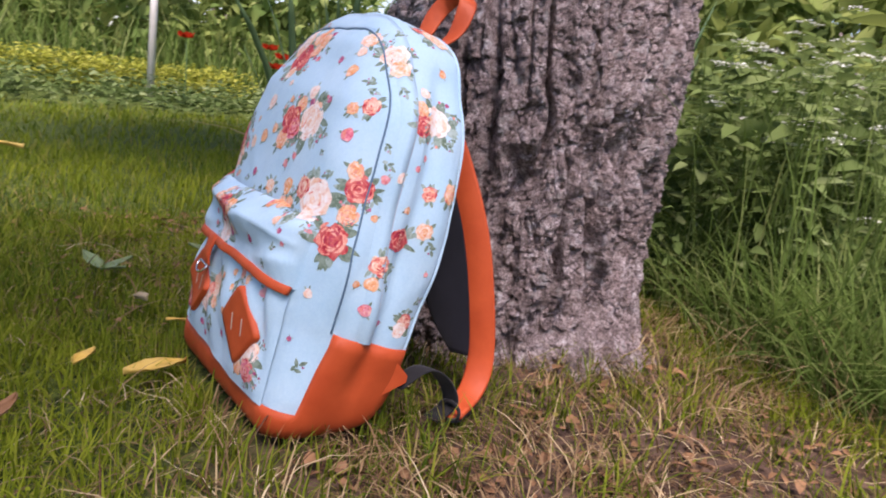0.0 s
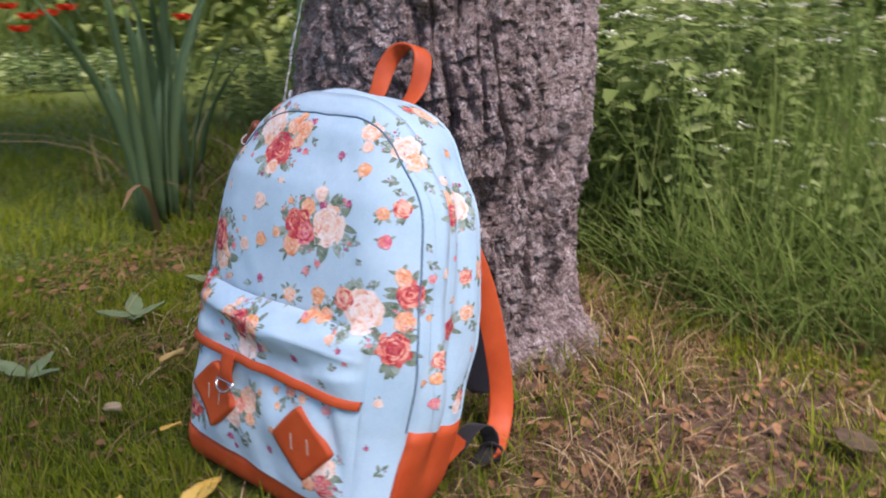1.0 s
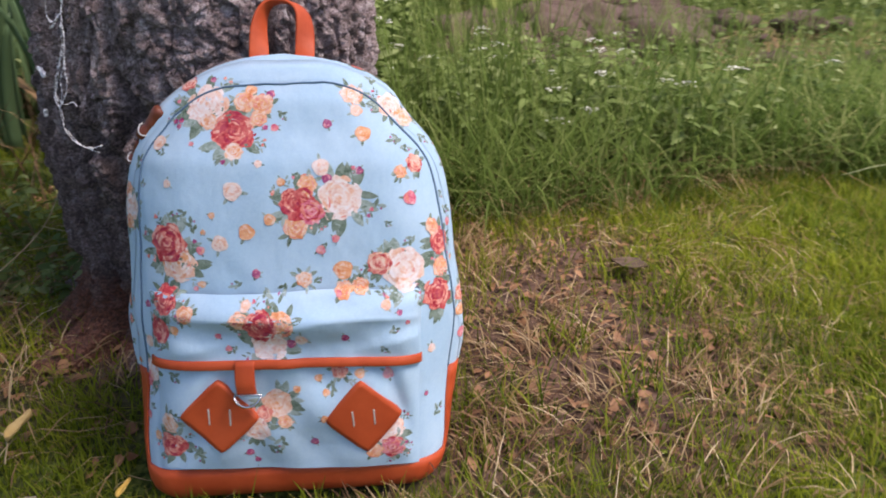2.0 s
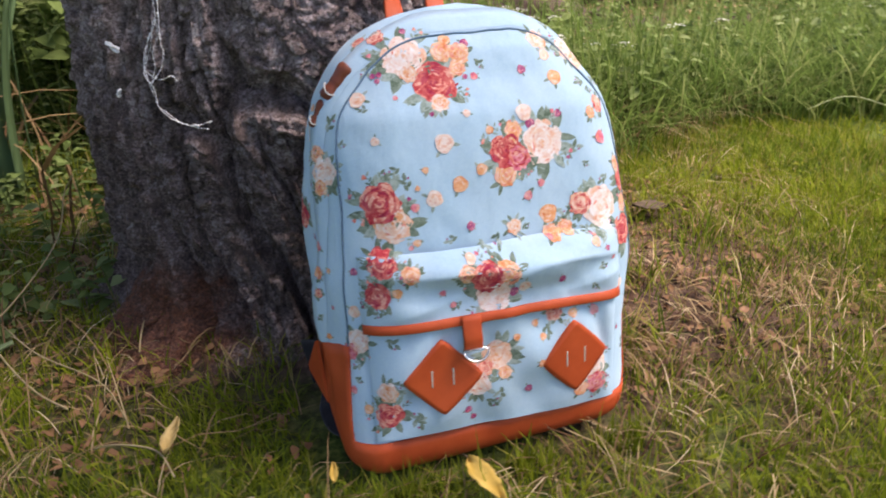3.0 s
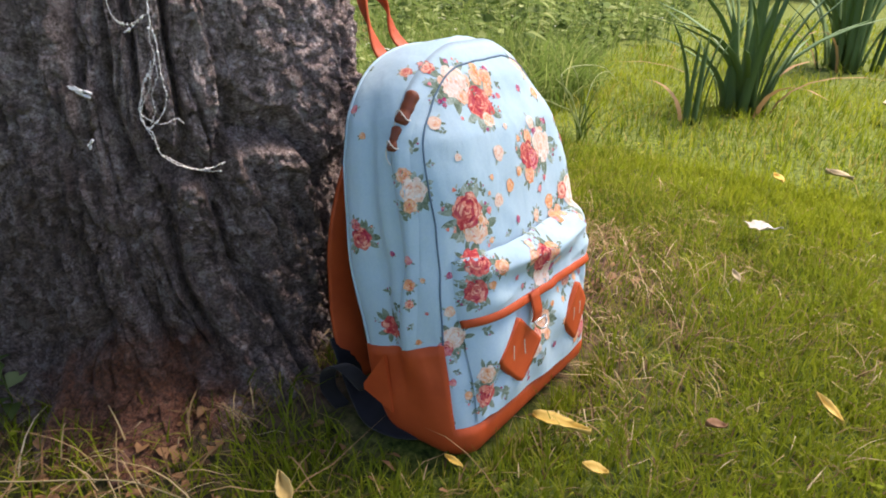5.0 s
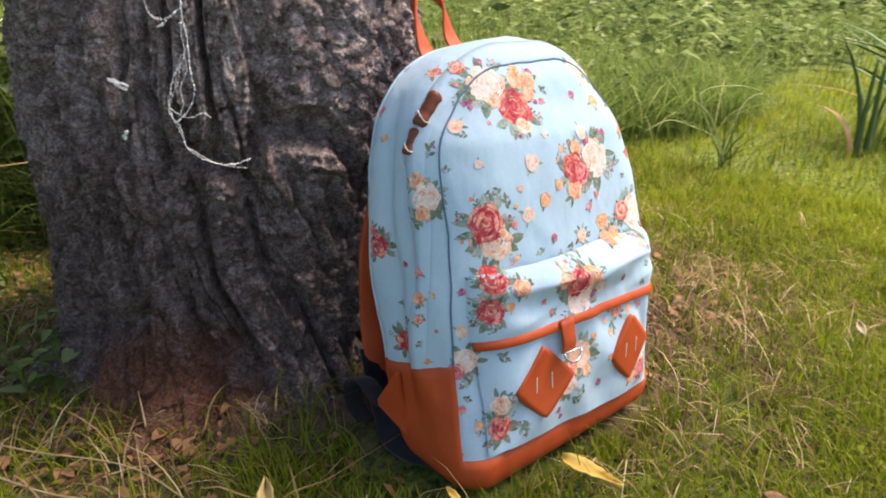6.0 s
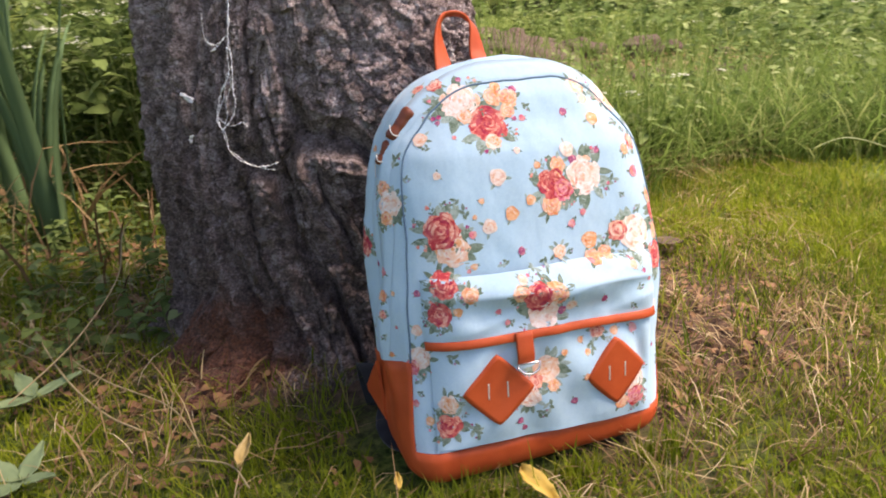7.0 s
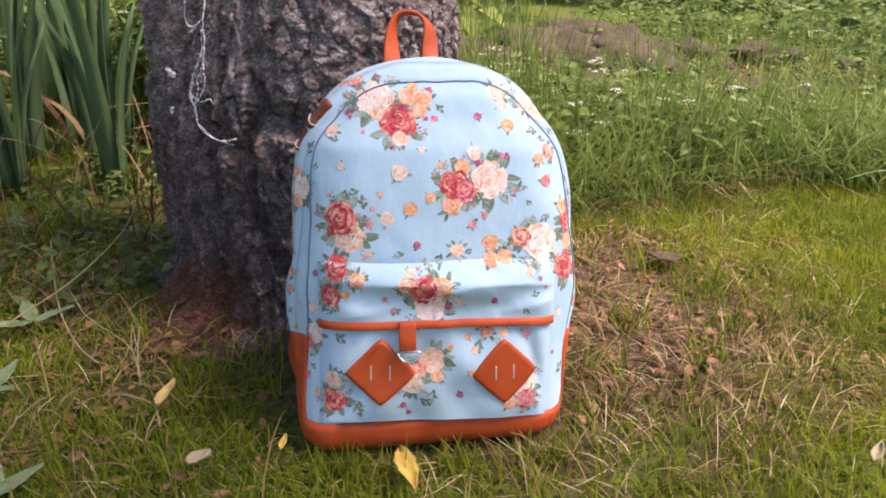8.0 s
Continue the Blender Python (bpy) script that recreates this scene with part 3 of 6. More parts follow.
def base_shell():
    """The leather cup round the foot of the bag: low at the front, high on the sides."""
    bm = bmesh.new()
    hs = [-0.006, -0.003, 0.001, 0.006, 0.012, 0.019, 0.034, 0.048, 0.060, 0.072, 0.084, 0.096]
    rows = [[bm.verts.new(p) for p in bag_loop(h, 0.0016)] for h in hs]
    n = len(rows[0])
    c0, c1 = NF // 2 + NC - 4, NF // 2 + NC - 6      # the front edges of the high sides
    s1 = NF // 2 + NC + NS + NC // 2
    side = set(range(c0, s1)) | set(range(n - s1, n - c1))
    for i, (A, B) in enumerate(zip(rows, rows[1:])):
        for k in range(n):
            if i < 5 or k in side:
                bm.faces.new((A[k], A[(k + 1) % n], B[(k + 1) % n], B[k]))
    bm.faces.new(rows[0][::-1])
    for v in [v for v in bm.verts if not v.link_faces]:
        bm.verts.remove(v)
    ob = part("leather_base", bm, ORANGE, bag, "smooth orange leather base")
    th = ob.modifiers.new("thick", "SOLIDIFY")
    th.thickness, th.offset = 0.0022, -1
    return ob


base_shell()


def tree_of(*obs):
    """One search tree over meshes in the bag's own axes."""
    from mathutils.bvhtree import BVHTree
    vs, fs = [], []
    for o in obs:
        k = len(vs)
        vs += [v.co.copy() for v in o.data.vertices]
        fs += [[i + k for i in p.vertices] for p in o.data.polygons]
    return BVHTree.FromPolygons(vs, fs)


SHELL = tree_of(body)


def on_shell(p, way, shell=None, lift=0.0):
    """Where a line from outside meets the bag; lift: how far above the cloth."""
    hit, nrm, _, _ = (shell or SHELL).ray_cast(Vector(p), Vector(way))
    if hit is None:
        return None, None
    if nrm.dot(Vector(way)) > 0:
        nrm = -nrm
    return hit + nrm * lift, nrm


def front_at(x, h, lift=0.0):
    p, _ = on_shell((x, -0.3, h), (0, 1, 0), None, lift)
    return p if p else Vector((x, -0.06, h))


# seams and zip: each follows the arch of the bag on one depth
def arch_line(depth, n=110, low=0.09):
    """Points on the gusset from one side over the top to the other; depth takes the height and the side."""
    pts = []
    for k in range(n + 1):
        s = k / n * 2 - 1
        ang = abs(s)
        if ang > 0.55:
            h = low + (0.20 - low) * (1 - (ang - 0.55) / 0.45)
            p, _ = on_shell((math.copysign(0.4, s), depth(h, s), h), (-math.copysign(1, s), 0, 0), None, 0.0004)
        else:
            a = ang / 0.55 * math.pi / 2
            d = Vector((math.copysign(math.sin(a), s), 0, math.cos(a)))
            c = Vector((0, depth(0.20 + 0.165 * math.cos(a), s), 0.20))
            p, _ = on_shell(c + d * 0.4, -d, None, 0.0004)
        if p:
            pts.append(p)
    return pts


def seam(name, depth, rad, material, label, low):
    bm = bmesh.new()
    tube(bm, arch_line(depth, low=low), rad, 5)
    return part(name, bm, material, bag, label)


def front_seam(h, s):
    """Further back on the +x side."""
    return float(np.interp(h, [0.09, 0.10, 0.17, 0.22, 0.27, 0.31, 0.34, 0.365], [-0.032, -0.033, -0.043, -0.045, -0.044, -0.042, -0.042, -0.0425])) + 0.007 * np.clip(s * 2, -0.3, 1)


def zip_line(h, s):
    return float(np.interp(h, [0.09, 0.10, 0.17, 0.22, 0.255, 0.29, 0.33, 0.365], [0.004, 0.002, -0.015, -0.020, -0.021, -0.020, -0.024, -0.028])) + 0.007 * np.clip(s * 2, -0.3, 1)


seam("front_piping", front_seam, 0.0010, SEAM, "thin piping on the front seam, dark with its groove's shade", 0.096)
seam("back_piping", lambda h, s: float(np.interp(h, [0.0, 0.2, 0.28, 0.38], [0.054, 0.052, 0.047, 0.030])), 0.0016, BLUE, "pale blue piping on the back seam", 0.02)
seam("zip", lambda h, s: zip_line(h, s) + 0.0015, 0.0016, ZIP, "pale zip under a cloth flap", 0.096)


def gusset_flap():
    """The strip of cloth that covers the zip."""
    bm = bmesh.new()
    a, b, c = (arch_line(lambda h, s, o=o: zip_line(h, s) + o, low=0.096) for o in (0.0, -0.007, -0.013))
    n = min(len(a), len(b), len(c))
    rows = []
    for k in range(n):
        mid = Vector((0, b[k].y, 0.18)) if b[k].z > 0.2 else Vector((0, b[k].y, b[k].z))
        out = (b[k] - mid).normalized()
        rows.append([bm.verts.new(p) for p in (a[k] + out * 0.0042, b[k] + out * 0.0032, c[k] + out * 0.0002, a[k] + out * 0.0006)])
    for A, B in zip(rows, rows[1:]):
        for i, j in ((0, 1), (1, 2), (3, 0)):
            bm.faces.new((A[i], A[j], B[j], B[i]))
    bmesh.ops.recalc_face_normals(bm, faces=bm.faces)
    return part("zip_flap", bm, BLUE, bag)


zip_flap = gusset_flap()


# the front pocket with its flap
def crease(x, h, x0, h0, x1, h1, wide):
    """1 on the line from one point of the pocket to another, fading to each side and its ends."""
    dx, dh = x1 - x0, h1 - h0
    t = ((x - x0) * dx + (h - h0) * dh) / (dx * dx + dh * dh)
    off = ((x - x0) * dh - (h - h0) * dx) / math.hypot(dx, dh)
    return math.exp(-((off / wide) ** 2)) * math.exp(-((max(abs(t - 0.5) - 0.35, 0) / 0.25) ** 2))


def pocket_depth(x, h):
    u, v = x / 0.119, min(max((h - 0.012) / 0.145, 0), 1)
    swell = (1 - abs(u) ** 4) ** 0.6 if abs(u) < 1 else 0
    fold = 0.0012 * math.sin(x * 105 + h * 70) * max(0, 1 - abs(u)) + 0.0016 * math.sin(x * 42 - h * 95 + 0.6) + 0.0012 * math.sin(abs(x) * 120 + h * 60) * v
    fold -= 0.0075 * crease(x, h, -0.050, 0.105, -0.107, 0.012, 0.0075) + 0.0070 * crease(x, h, 0.086, 0.118, 0.118, 0.022, 0.0070)
    fold += 0.0030 * crease(x, h, -0.070, 0.110, -0.112, 0.050, 0.008) + 0.0030 * crease(x, h, 0.104, 0.115, 0.122, 0.05, 0.007) - 0.0028 * crease(x, h, -0.012, 0.118, -0.030, 0.030, 0.008)
    return 0.002 + swell * (0.005 + 0.007 * math.sin(math.pi * v**0.8)) + fold * swell


def build_pocket():
    bm = bmesh.new()
    nx, nh = 64, 40
    grid = []
    for j in range(nh + 1):
        h = 0.010 + 0.154 * j / nh
        grid.append([])
        for i in range(nx + 1):
            x = -0.1185 + 0.237 * i / nx
            p = front_at(x, h)
            grid[-1].append(bm.verts.new(p + Vector((0, -pocket_depth(x, h), 0))))
    for A, B in zip(grid, grid[1:]):
        for i in range(nx):
            bm.faces.new((A[i], A[i + 1], B[i + 1], B[i]))
    return part("pocket", bm, BLUE, bag, "puffed front pocket of the same printed canvas")


pocket = build_pocket()


def flap_depth(x, v):
    """v: 0 at the sewn top, 1 at the hem. The flap juts out like a shelf, more so to one end."""
    u, q = abs(x) / 0.121, (x + 0.121) / 0.242
    peak = 0.40 - 0.08 * (1 - q)
    ridge = (v / peak) ** 0.75 if v < peak else 1 - (0.40 + 0.22 * q) * ((v - peak) / (1 - peak)) ** (1.25 - 0.5 * q)
    over = max(0.0, 1 - u ** (3.5 + 4 * q)) ** 0.55
    hollow = math.exp(-(((x + 0.060) / 0.035) ** 2 + ((v - 0.68) / 0.26) ** 2))
    dent = math.exp(-(((x - 0.070) / 0.034) ** 2 + ((v - 0.74) / 0.2) ** 2))
    puff = 0.0040 + 0.0235 * ridge * (0.16 + 0.84 * over) * (0.92 + 0.16 * q) - 0.0055 * hollow - 0.0040 * dent
    fold = 0.0040 * abs(math.sin(x * 21 + v * 5.2 + 0.4)) + 0.0018 * math.sin(x * 60 + v * 5) + 0.0030 * math.sin(x * 34 - v * 7 + 1.1)
    return max(0.003, puff - fold * math.sin(math.pi * min(v * 0.94, 1)))


def flap_point(x, v):
    top = 0.1795 + 0.02 * x + 0.0012 * math.sin(x * 40)
    hem = 0.119 + 0.012 * x + 0.0010 * math.sin(x * 26 + 1)
    h = top + (hem - top) * v
    over = pocket_depth(x, h) + 0.0028 if h < 0.164 else 0.0
    return front_at(x, h) + Vector((0, -max(flap_depth(x, v), over), 0))


def build_flap():
    bm = bmesh.new()
    nx, nv = 72, 26
    grid = [[bm.verts.new(flap_point(-0.121 + 0.240 * i / nx, j / nv)) for i in range(nx + 1)] for j in range(nv + 1)]
    for A, B in zip(grid, grid[1:]):
        for i in range(nx):
            bm.faces.new((A[i], B[i], B[i + 1], A[i + 1]))
    # the ends turn back to the bag
    for i in (0, nx):
        ends = [bm.verts.new(front_at(g[i].co.x * 1.005, g[i].co.z)) for g in grid]
        for j in range(nv):
            bm.faces.new((grid[j][i], grid[j + 1][i], ends[j + 1], ends[j]))
    bmesh.ops.recalc_face_normals(bm, faces=bm.faces)
    return part("pocket_flap", bm, BLUE, bag, "rounded cloth flap over the front pocket")


flap = build_flap()
bm = bmesh.new()
ribbon(bm, [flap_point(-0.1225 + 0.243 * k / 40, 1.0) + Vector((0, -0.001, -0.002)) for k in range(41)], [Vector((0, 0.0008, 0.0041))] * 41, [Vector((0, -1, 0.15))] * 41, 0.0042)
part("flap_trim", bm, ORANGE, flap, "orange leather binding on the hem")
bm = bmesh.new()
ctr = [flap_point(-0.034, 1.0) + Vector((0, -0.0035, 0.002)), flap_point(-0.034, 1.0) + Vector((0, -0.0045, -0.012)), flap_point(-0.034, 1.0) + Vector((0.0005, -0.004, -0.021)), flap_point(-0.034, 1.0) + Vector((0.001, -0.001, -0.029))]
line = smooth_line(ctr, 10)
ribbon(bm, line, [Vector((0.0085, 0, 0))] * 10, [Vector((0, -1, -0.1))] * 10, 0.003)
part("pull_tab", bm, ORANGE, flap, "orange leather closing tab")
bm = bmesh.new()
c = line[-1] + Vector((0.001, -0.004, 0.001))
ring = [c + Vector((0.0115 * math.cos(a), -0.003 * math.sin(a), -0.010 * math.sin(a))) for a in [math.pi * k / 16 for k in range(17)]]
tube(bm, ring, 0.0012, 6, closed=True)
part("d_ring", bm, STEEL, flap, "small nickel D ring")

POCKET_SHELL = tree_of(body, pocket, flap, zip_flap)


def diamond(cx, ch, half_w, half_h, turn):
    """A leather lash patch with two narrow slots, bent gently with the pocket."""
    rot = Matrix.Rotation(radians(turn), 2)
    n = 12
    flat = []
    for i in range(n + 1):
        for j in range(n + 1):
            a, b = i / n * 2 - 1, j / n * 2 - 1
            k = 1 - 0.06 * (abs(a) * abs(b)) ** 4            # corners cut round
            flat.append(rot @ Vector(((a + b) / 2 * half_w * k, (a - b) / 2 * half_h * k)))
    ys = np.array([on_shell((cx + p.x, -0.3, ch + p.y), (0, 1, 0), POCKET_SHELL)[0].y for p in flat])
    G = np.array([(1, p.x, p.y, p.x * p.x, p.x * p.y, p.y * p.y) for p in flat])
    fit = np.linalg.lstsq(G, ys, rcond=None)[0]
    depth = G @ fit
    depth += np.quantile(ys - depth, 0.03) - 0.0004
    surf = lambda x, y: float(np.dot((1, x, y, x * x, x * y, y * y), fit)) + float(depth[0] - G[0] @ fit)
    bm = bmesh.new()
    hi = [bm.verts.new((cx + p.x, surf(p.x, p.y) - 0.0014, ch + p.y)) for p in flat]
    lo = [bm.verts.new((cx + p.x * 1.02, surf(p.x, p.y) + 0.004, ch + p.y * 1.02)) for p in flat]
    at = lambda g, i, j: g[i * (n + 1) + j]
    for i in range(n):
        for j in range(n):
            bm.faces.new((at(hi, i, j), at(hi, i + 1, j), at(hi, i + 1, j + 1), at(hi, i, j + 1)))
    ring = [(i, 0) for i in range(n)] + [(n, j) for j in range(n)] + [(i, n) for i in range(n, 0, -1)] + [(0, j) for j in range(n, 0, -1)]
    for (i, j), (k, m) in zip(ring, ring[1:] + ring[:1]):
        bm.faces.new((at(hi, i, j), at(hi, k, m), at(lo, k, m), at(lo, i, j)))
    for v in [v for v in bm.verts if not v.link_faces]:
        bm.verts.remove(v)
    bmesh.ops.recalc_face_normals(bm, faces=bm.faces)
    ob = part("lash_patch", bm, ORANGE, bag, "diamond of orange leather with two slots")
    for sx in (-0.0095, 0.0095):             # pale cloth shows in the slots
        bm = bmesh.new()
        pts = [rot @ Vector((sx, 0.008 * (k / 4 - 1))) for k in range(9)]
        ribbon(bm, [(cx + p.x, surf(p.x, p.y) - 0.0014, ch + p.y) for p in pts], [Vector((0.0007, 0, 0))] * 9, [Vector((0, -1, 0))] * 9, 0.0005)
        part("slot", bm, SLOT, ob, "narrow pale slot")
    return ob


diamond(-0.060, 0.066, 0.037, 0.037, 0)
diamond(0.068, 0.064, 0.036, 0.038, 4)


# carrying handle on the top
def handle():
    bm = bmesh.new()
    ctr = [(-0.043, 0.036, 0.362), (-0.041, 0.060, 0.388), (-0.041, 0.069, 0.425), (-0.032, 0.076, 0.447), (-0.012, 0.077, 0.4495), (0.002, 0.076, 0.436), (0.004, 0.070, 0.400), (0.005, 0.036, 0.364)]
    pts = smooth_line(ctr, 34)
    wides, nr = [], []
    for i in range(34):
        turn = math.sin(math.pi * i / 33) ** 1.5          # flat at the sewn ends, edge on at the top
        wide = Vector((0.95, -0.3, 0.0)).lerp(Vector((0.25, 0.97, 0.0)), turn).normalized()
        d = (pts[min(i + 1, 33)] - pts[max(i - 1, 0)]).normalized()
        wide = (wide - d * wide.dot(d)).normalized()
        wides.append(wide * 0.0098)
        nr.append(d.cross(wide))
    ribbon(bm, pts, wides, nr, 0.0032)
    return part("top_handle", bm, ORANGE, bag, "orange leather carrying loop")


handle()


# from the world's axes to the bag's
INV = BAG.inverted()
W = lambda *p: INV @ Vector(p)
WV = lambda *p: INV.to_3x3() @ Vector(p)


def shoulder_strap(sgn, ctr, wides, name="shoulder_strap"):
    n = 40
    pts = smooth_line(ctr, n)
    ws = smooth_line(wides, n)
    nrm = []
    for i in range(n):
        d = (pts[min(i + 1, n - 1)] - pts[max(i - 1, 0)]).normalized()
        nrm.append(d.cross(ws[i]).normalized())
    bm = bmesh.new()
    ribbon(bm, pts, ws, nrm, 0.006)
    ob = part(name, bm, ORANGE, bag, "wide padded orange leather shoulder strap")
    bm = bmesh.new()
    face = WV(0.82 * sgn, -0.57, 0)
    ribbon(bm, [p - q * (0.0042 if q.dot(face) > 0 else -0.0042) for p, q in zip(pts, nrm)], [w * 0.86 for w in ws], nrm, 0.003)
    part("lining", bm, LINING, ob, "black mesh lining")
    return pts[-1]


shoulder_strap(1, [W(0.050, 0.155, 0.33), W(0.080, 0.178, 0.27), W(0.107, 0.199, 0.19), W(0.121, 0.211, 0.11), W(0.128, 0.214, 0.050), W(0.136, 0.198, 0.018), W(0.148, 0.165, 0.002)],
               [WV(0.014, 0.007, 0), WV(0.012, 0.009, 0), WV(0.010, 0.010, 0), WV(0.009, 0.0105, 0), WV(0.009, 0.0105, 0), WV(0.010, 0.010, 0.003), WV(0.011, 0.009, 0.005)])
shoulder_strap(-1, [W(-0.050, 0.150, 0.33), W(-0.075, 0.168, 0.27), W(-0.100, 0.172, 0.19), W(-0.108, 0.166, 0.11), W(-0.110, 0.156, 0.06), W(-0.110, 0.146, 0.02)],
               [WV(0.018, -0.006, 0), WV(0.018, -0.006, 0), WV(0.017, -0.006, 0), WV(0.017, -0.006, 0), WV(0.017, -0.006, 0), WV(0.017, -0.004, 0)])

# the black padded inner side of one strap, turned out towards the back panel
pts = smooth_line([W(0.050, 0.150, 0.315), W(0.061, 0.161, 0.27), W(0.080, 0.176, 0.19), W(0.092, 0.186, 0.12), W(0.100, 0.193, 0.085), W(0.110, 0.200, 0.055)], 30)
ws = smooth_line([WV(0.004, 0.003, 0), WV(0.011, 0.009, 0), WV(0.019, 0.015, 0), WV(0.021, 0.017, 0), WV(0.017, 0.014, 0), WV(0.009, 0.007, 0)], 30)
bm = bmesh.new()
ribbon(bm, pts, ws, [(pts[min(i + 1, 29)] - pts[max(i - 1, 0)]).cross(ws[i]) for i in range(30)], 0.008)
part("strap_padding", bm, LINING, bag, "black padded underside of a shoulder strap")

# black adjusting webbing, its buckle and the leather anchor tabs
for sgn, y_end, jut in ((1, 0.168, 0.108), (-1, 0.158, 0.096)):
    bm = bmesh.new()
    pts = smooth_line([W(sgn * 0.148, 0.098, 0.045), W(sgn * 0.152, 0.125, 0.062), W(sgn * 0.150, 0.150, 0.050), W(sgn * 0.146, y_end, 0.020), W(sgn * 0.144, y_end - 0.02, 0.002)], 20)
    wd = WV(sgn * 0.0085, 0.004, 0)
    ribbon(bm, pts, [wd] * 20, [(pts[min(i + 1, 19)] - pts[max(i - 1, 0)]).cross(wd) for i in range(20)], 0.0018)
    part("webbing_strap", bm, WEBBING, bag, "black webbing adjusting strap")
    bm = bmesh.new()
    a, b, c2 = W(sgn * 0.150, 0.072, 0.098), W(sgn * 0.146, 0.064, 0.030), W(sgn * 0.158, jut, 0.055)
    q = [a, a.lerp(c2, 0.5), c2 + (a - c2) * 0.1, c2 + (b - c2) * 0.1, b.lerp(c2, 0.5), b]
    nr = WV(sgn, 0.25, 0) * 0.0016
    lo, hi = [bm.verts.new(p - nr) for p in q], [bm.verts.new(p + nr) for p in q]
    bm.faces.new(hi)
    bm.faces.new(lo[::-1])
    for k in range(6):
        bm.faces.new((lo[k], lo[(k + 1) % 6], hi[(k + 1) % 6], hi[k]))
    bmesh.ops.recalc_face_normals(bm, faces=bm.faces)
    part("anchor_tab", bm, ORANGE, bag, "three-cornered orange leather tab", smooth=False)
# the loose end of one shoulder strap, its black padding turned up beside the base
pts = smooth_line([W(-0.128, 0.030, 0.004), W(-0.138, 0.052, 0.006), W(-0.139, 0.085, 0.007), W(-0.134, 0.112, 0.010), W(-0.122, 0.140, 0.024), W(-0.112, 0.165, 0.07)], 30)
ws = smooth_line([WV(0.006, -0.004, 0.001), WV(0.012, -0.003, 0.002), WV(0.015, 0.0, 0.004), WV(0.015, 0.004, 0.006), WV(0.016, 0.006, 0.004), WV(0.017, -0.004, 0)], 30)
bm = bmesh.new()
ribbon(bm, pts, ws, [(pts[min(i + 1, 29)] - pts[max(i - 1, 0)]).cross(ws[i]) for i in range(30)], 0.007)
part("strap_padding", bm, LINING, bag, "black padded underside of a shoulder strap")
bm = bmesh.new()
ctr = W(0.150, 0.165, 0.012)
rim = [ctr + WV(0.012 * math.cos(a), 0.004 * math.cos(a), 0.010 * math.sin(a)) for a in [math.tau * k / 16 for k in range(16)]]
tube(bm, rim, 0.002, 6, closed=True)
part("slider_buckle", bm, WEBBING, bag, "black plastic slider")


# zip pulls on the gusset: rolled leather on a loop of white cord
def zip_pull(top, foot, rad):
    nrm = SHELL.find_nearest((Vector(top) + Vector(foot)) / 2)[1]
    nrm = -nrm if nrm.x > 0 else nrm
    top, foot = Vector(top) + nrm * (rad * 0.55), Vector(foot) + nrm * (rad * 0.55)
    along = (top - foot).normalized()
    cross = nrm.cross(along).normalized()
    bm = bmesh.new()
    n = 14
    pts = [foot.lerp(top, k / n) + nrm * (0.0008 * math.sin(k * 0.7)) for k in range(n + 1)]
    tube(bm, pts, [rad * (0.82 if k in (0, n) else 0.95 + 0.06 * math.sin(k * 1.1)) for k in range(n + 1)], 14)
    ob = part("zip_pull", bm, BROWN, bag, "rolled brown leather zip pull")
    bm = bmesh.new()
    e = pts[3]
    tube(bm, [e + (cross * math.cos(a) + nrm * math.sin(a)) * (rad + 0.0006) + along * 0.003 * math.sin(a * 2) for a in [math.tau * k / 18 for k in range(18)]], 0.0006, 5, closed=True)
    part("cord", bm, CORD, ob, "thin white cord")
    bm = bmesh.new()
    tube(bm, smooth_line([e + nrm * rad, e - along * 0.006 + cross * 0.005 + nrm * 0.002, e - along * 0.013 + cross * 0.003, e - along * 0.018 - cross * 0.002], 14), 0.0007, 5)
    part("loop", bm, CORD, ob, "thin white cord")


zip_pull((-0.107, -0.0295, 0.335), (-0.1265, -0.0240, 0.310), 0.0072)
zip_pull((-0.1280, -0.0230, 0.307), (-0.1375, -0.0195, 0.288), 0.0060)


# ---- the printed flowers of the cloth ----
def ink(name, low, base, high, scale=330):
    """Watery printed colour: broken into darker and paler dabs."""
    m, nt, b = mat("print_" + name, 0.85, spec=0.2)
    n = tex_noise(nt, scale, 3, 0.6)
    c = ramp(nt, n, [(0.34, low), (0.47, base), (0.56, base), (0.68, high)])
    wash = ramp(nt, tex_noise(nt, 120, 2), [(0.42, (0, 0, 0)), (0.66, (0.7, 0.7, 0.7))])
    nt.links.new(mix(nt, wash, c, high), b.inputs["Base Color"])
    bump(nt, b, tex_noise(nt, 900, 2), 0.35, 0.0005)
    return m


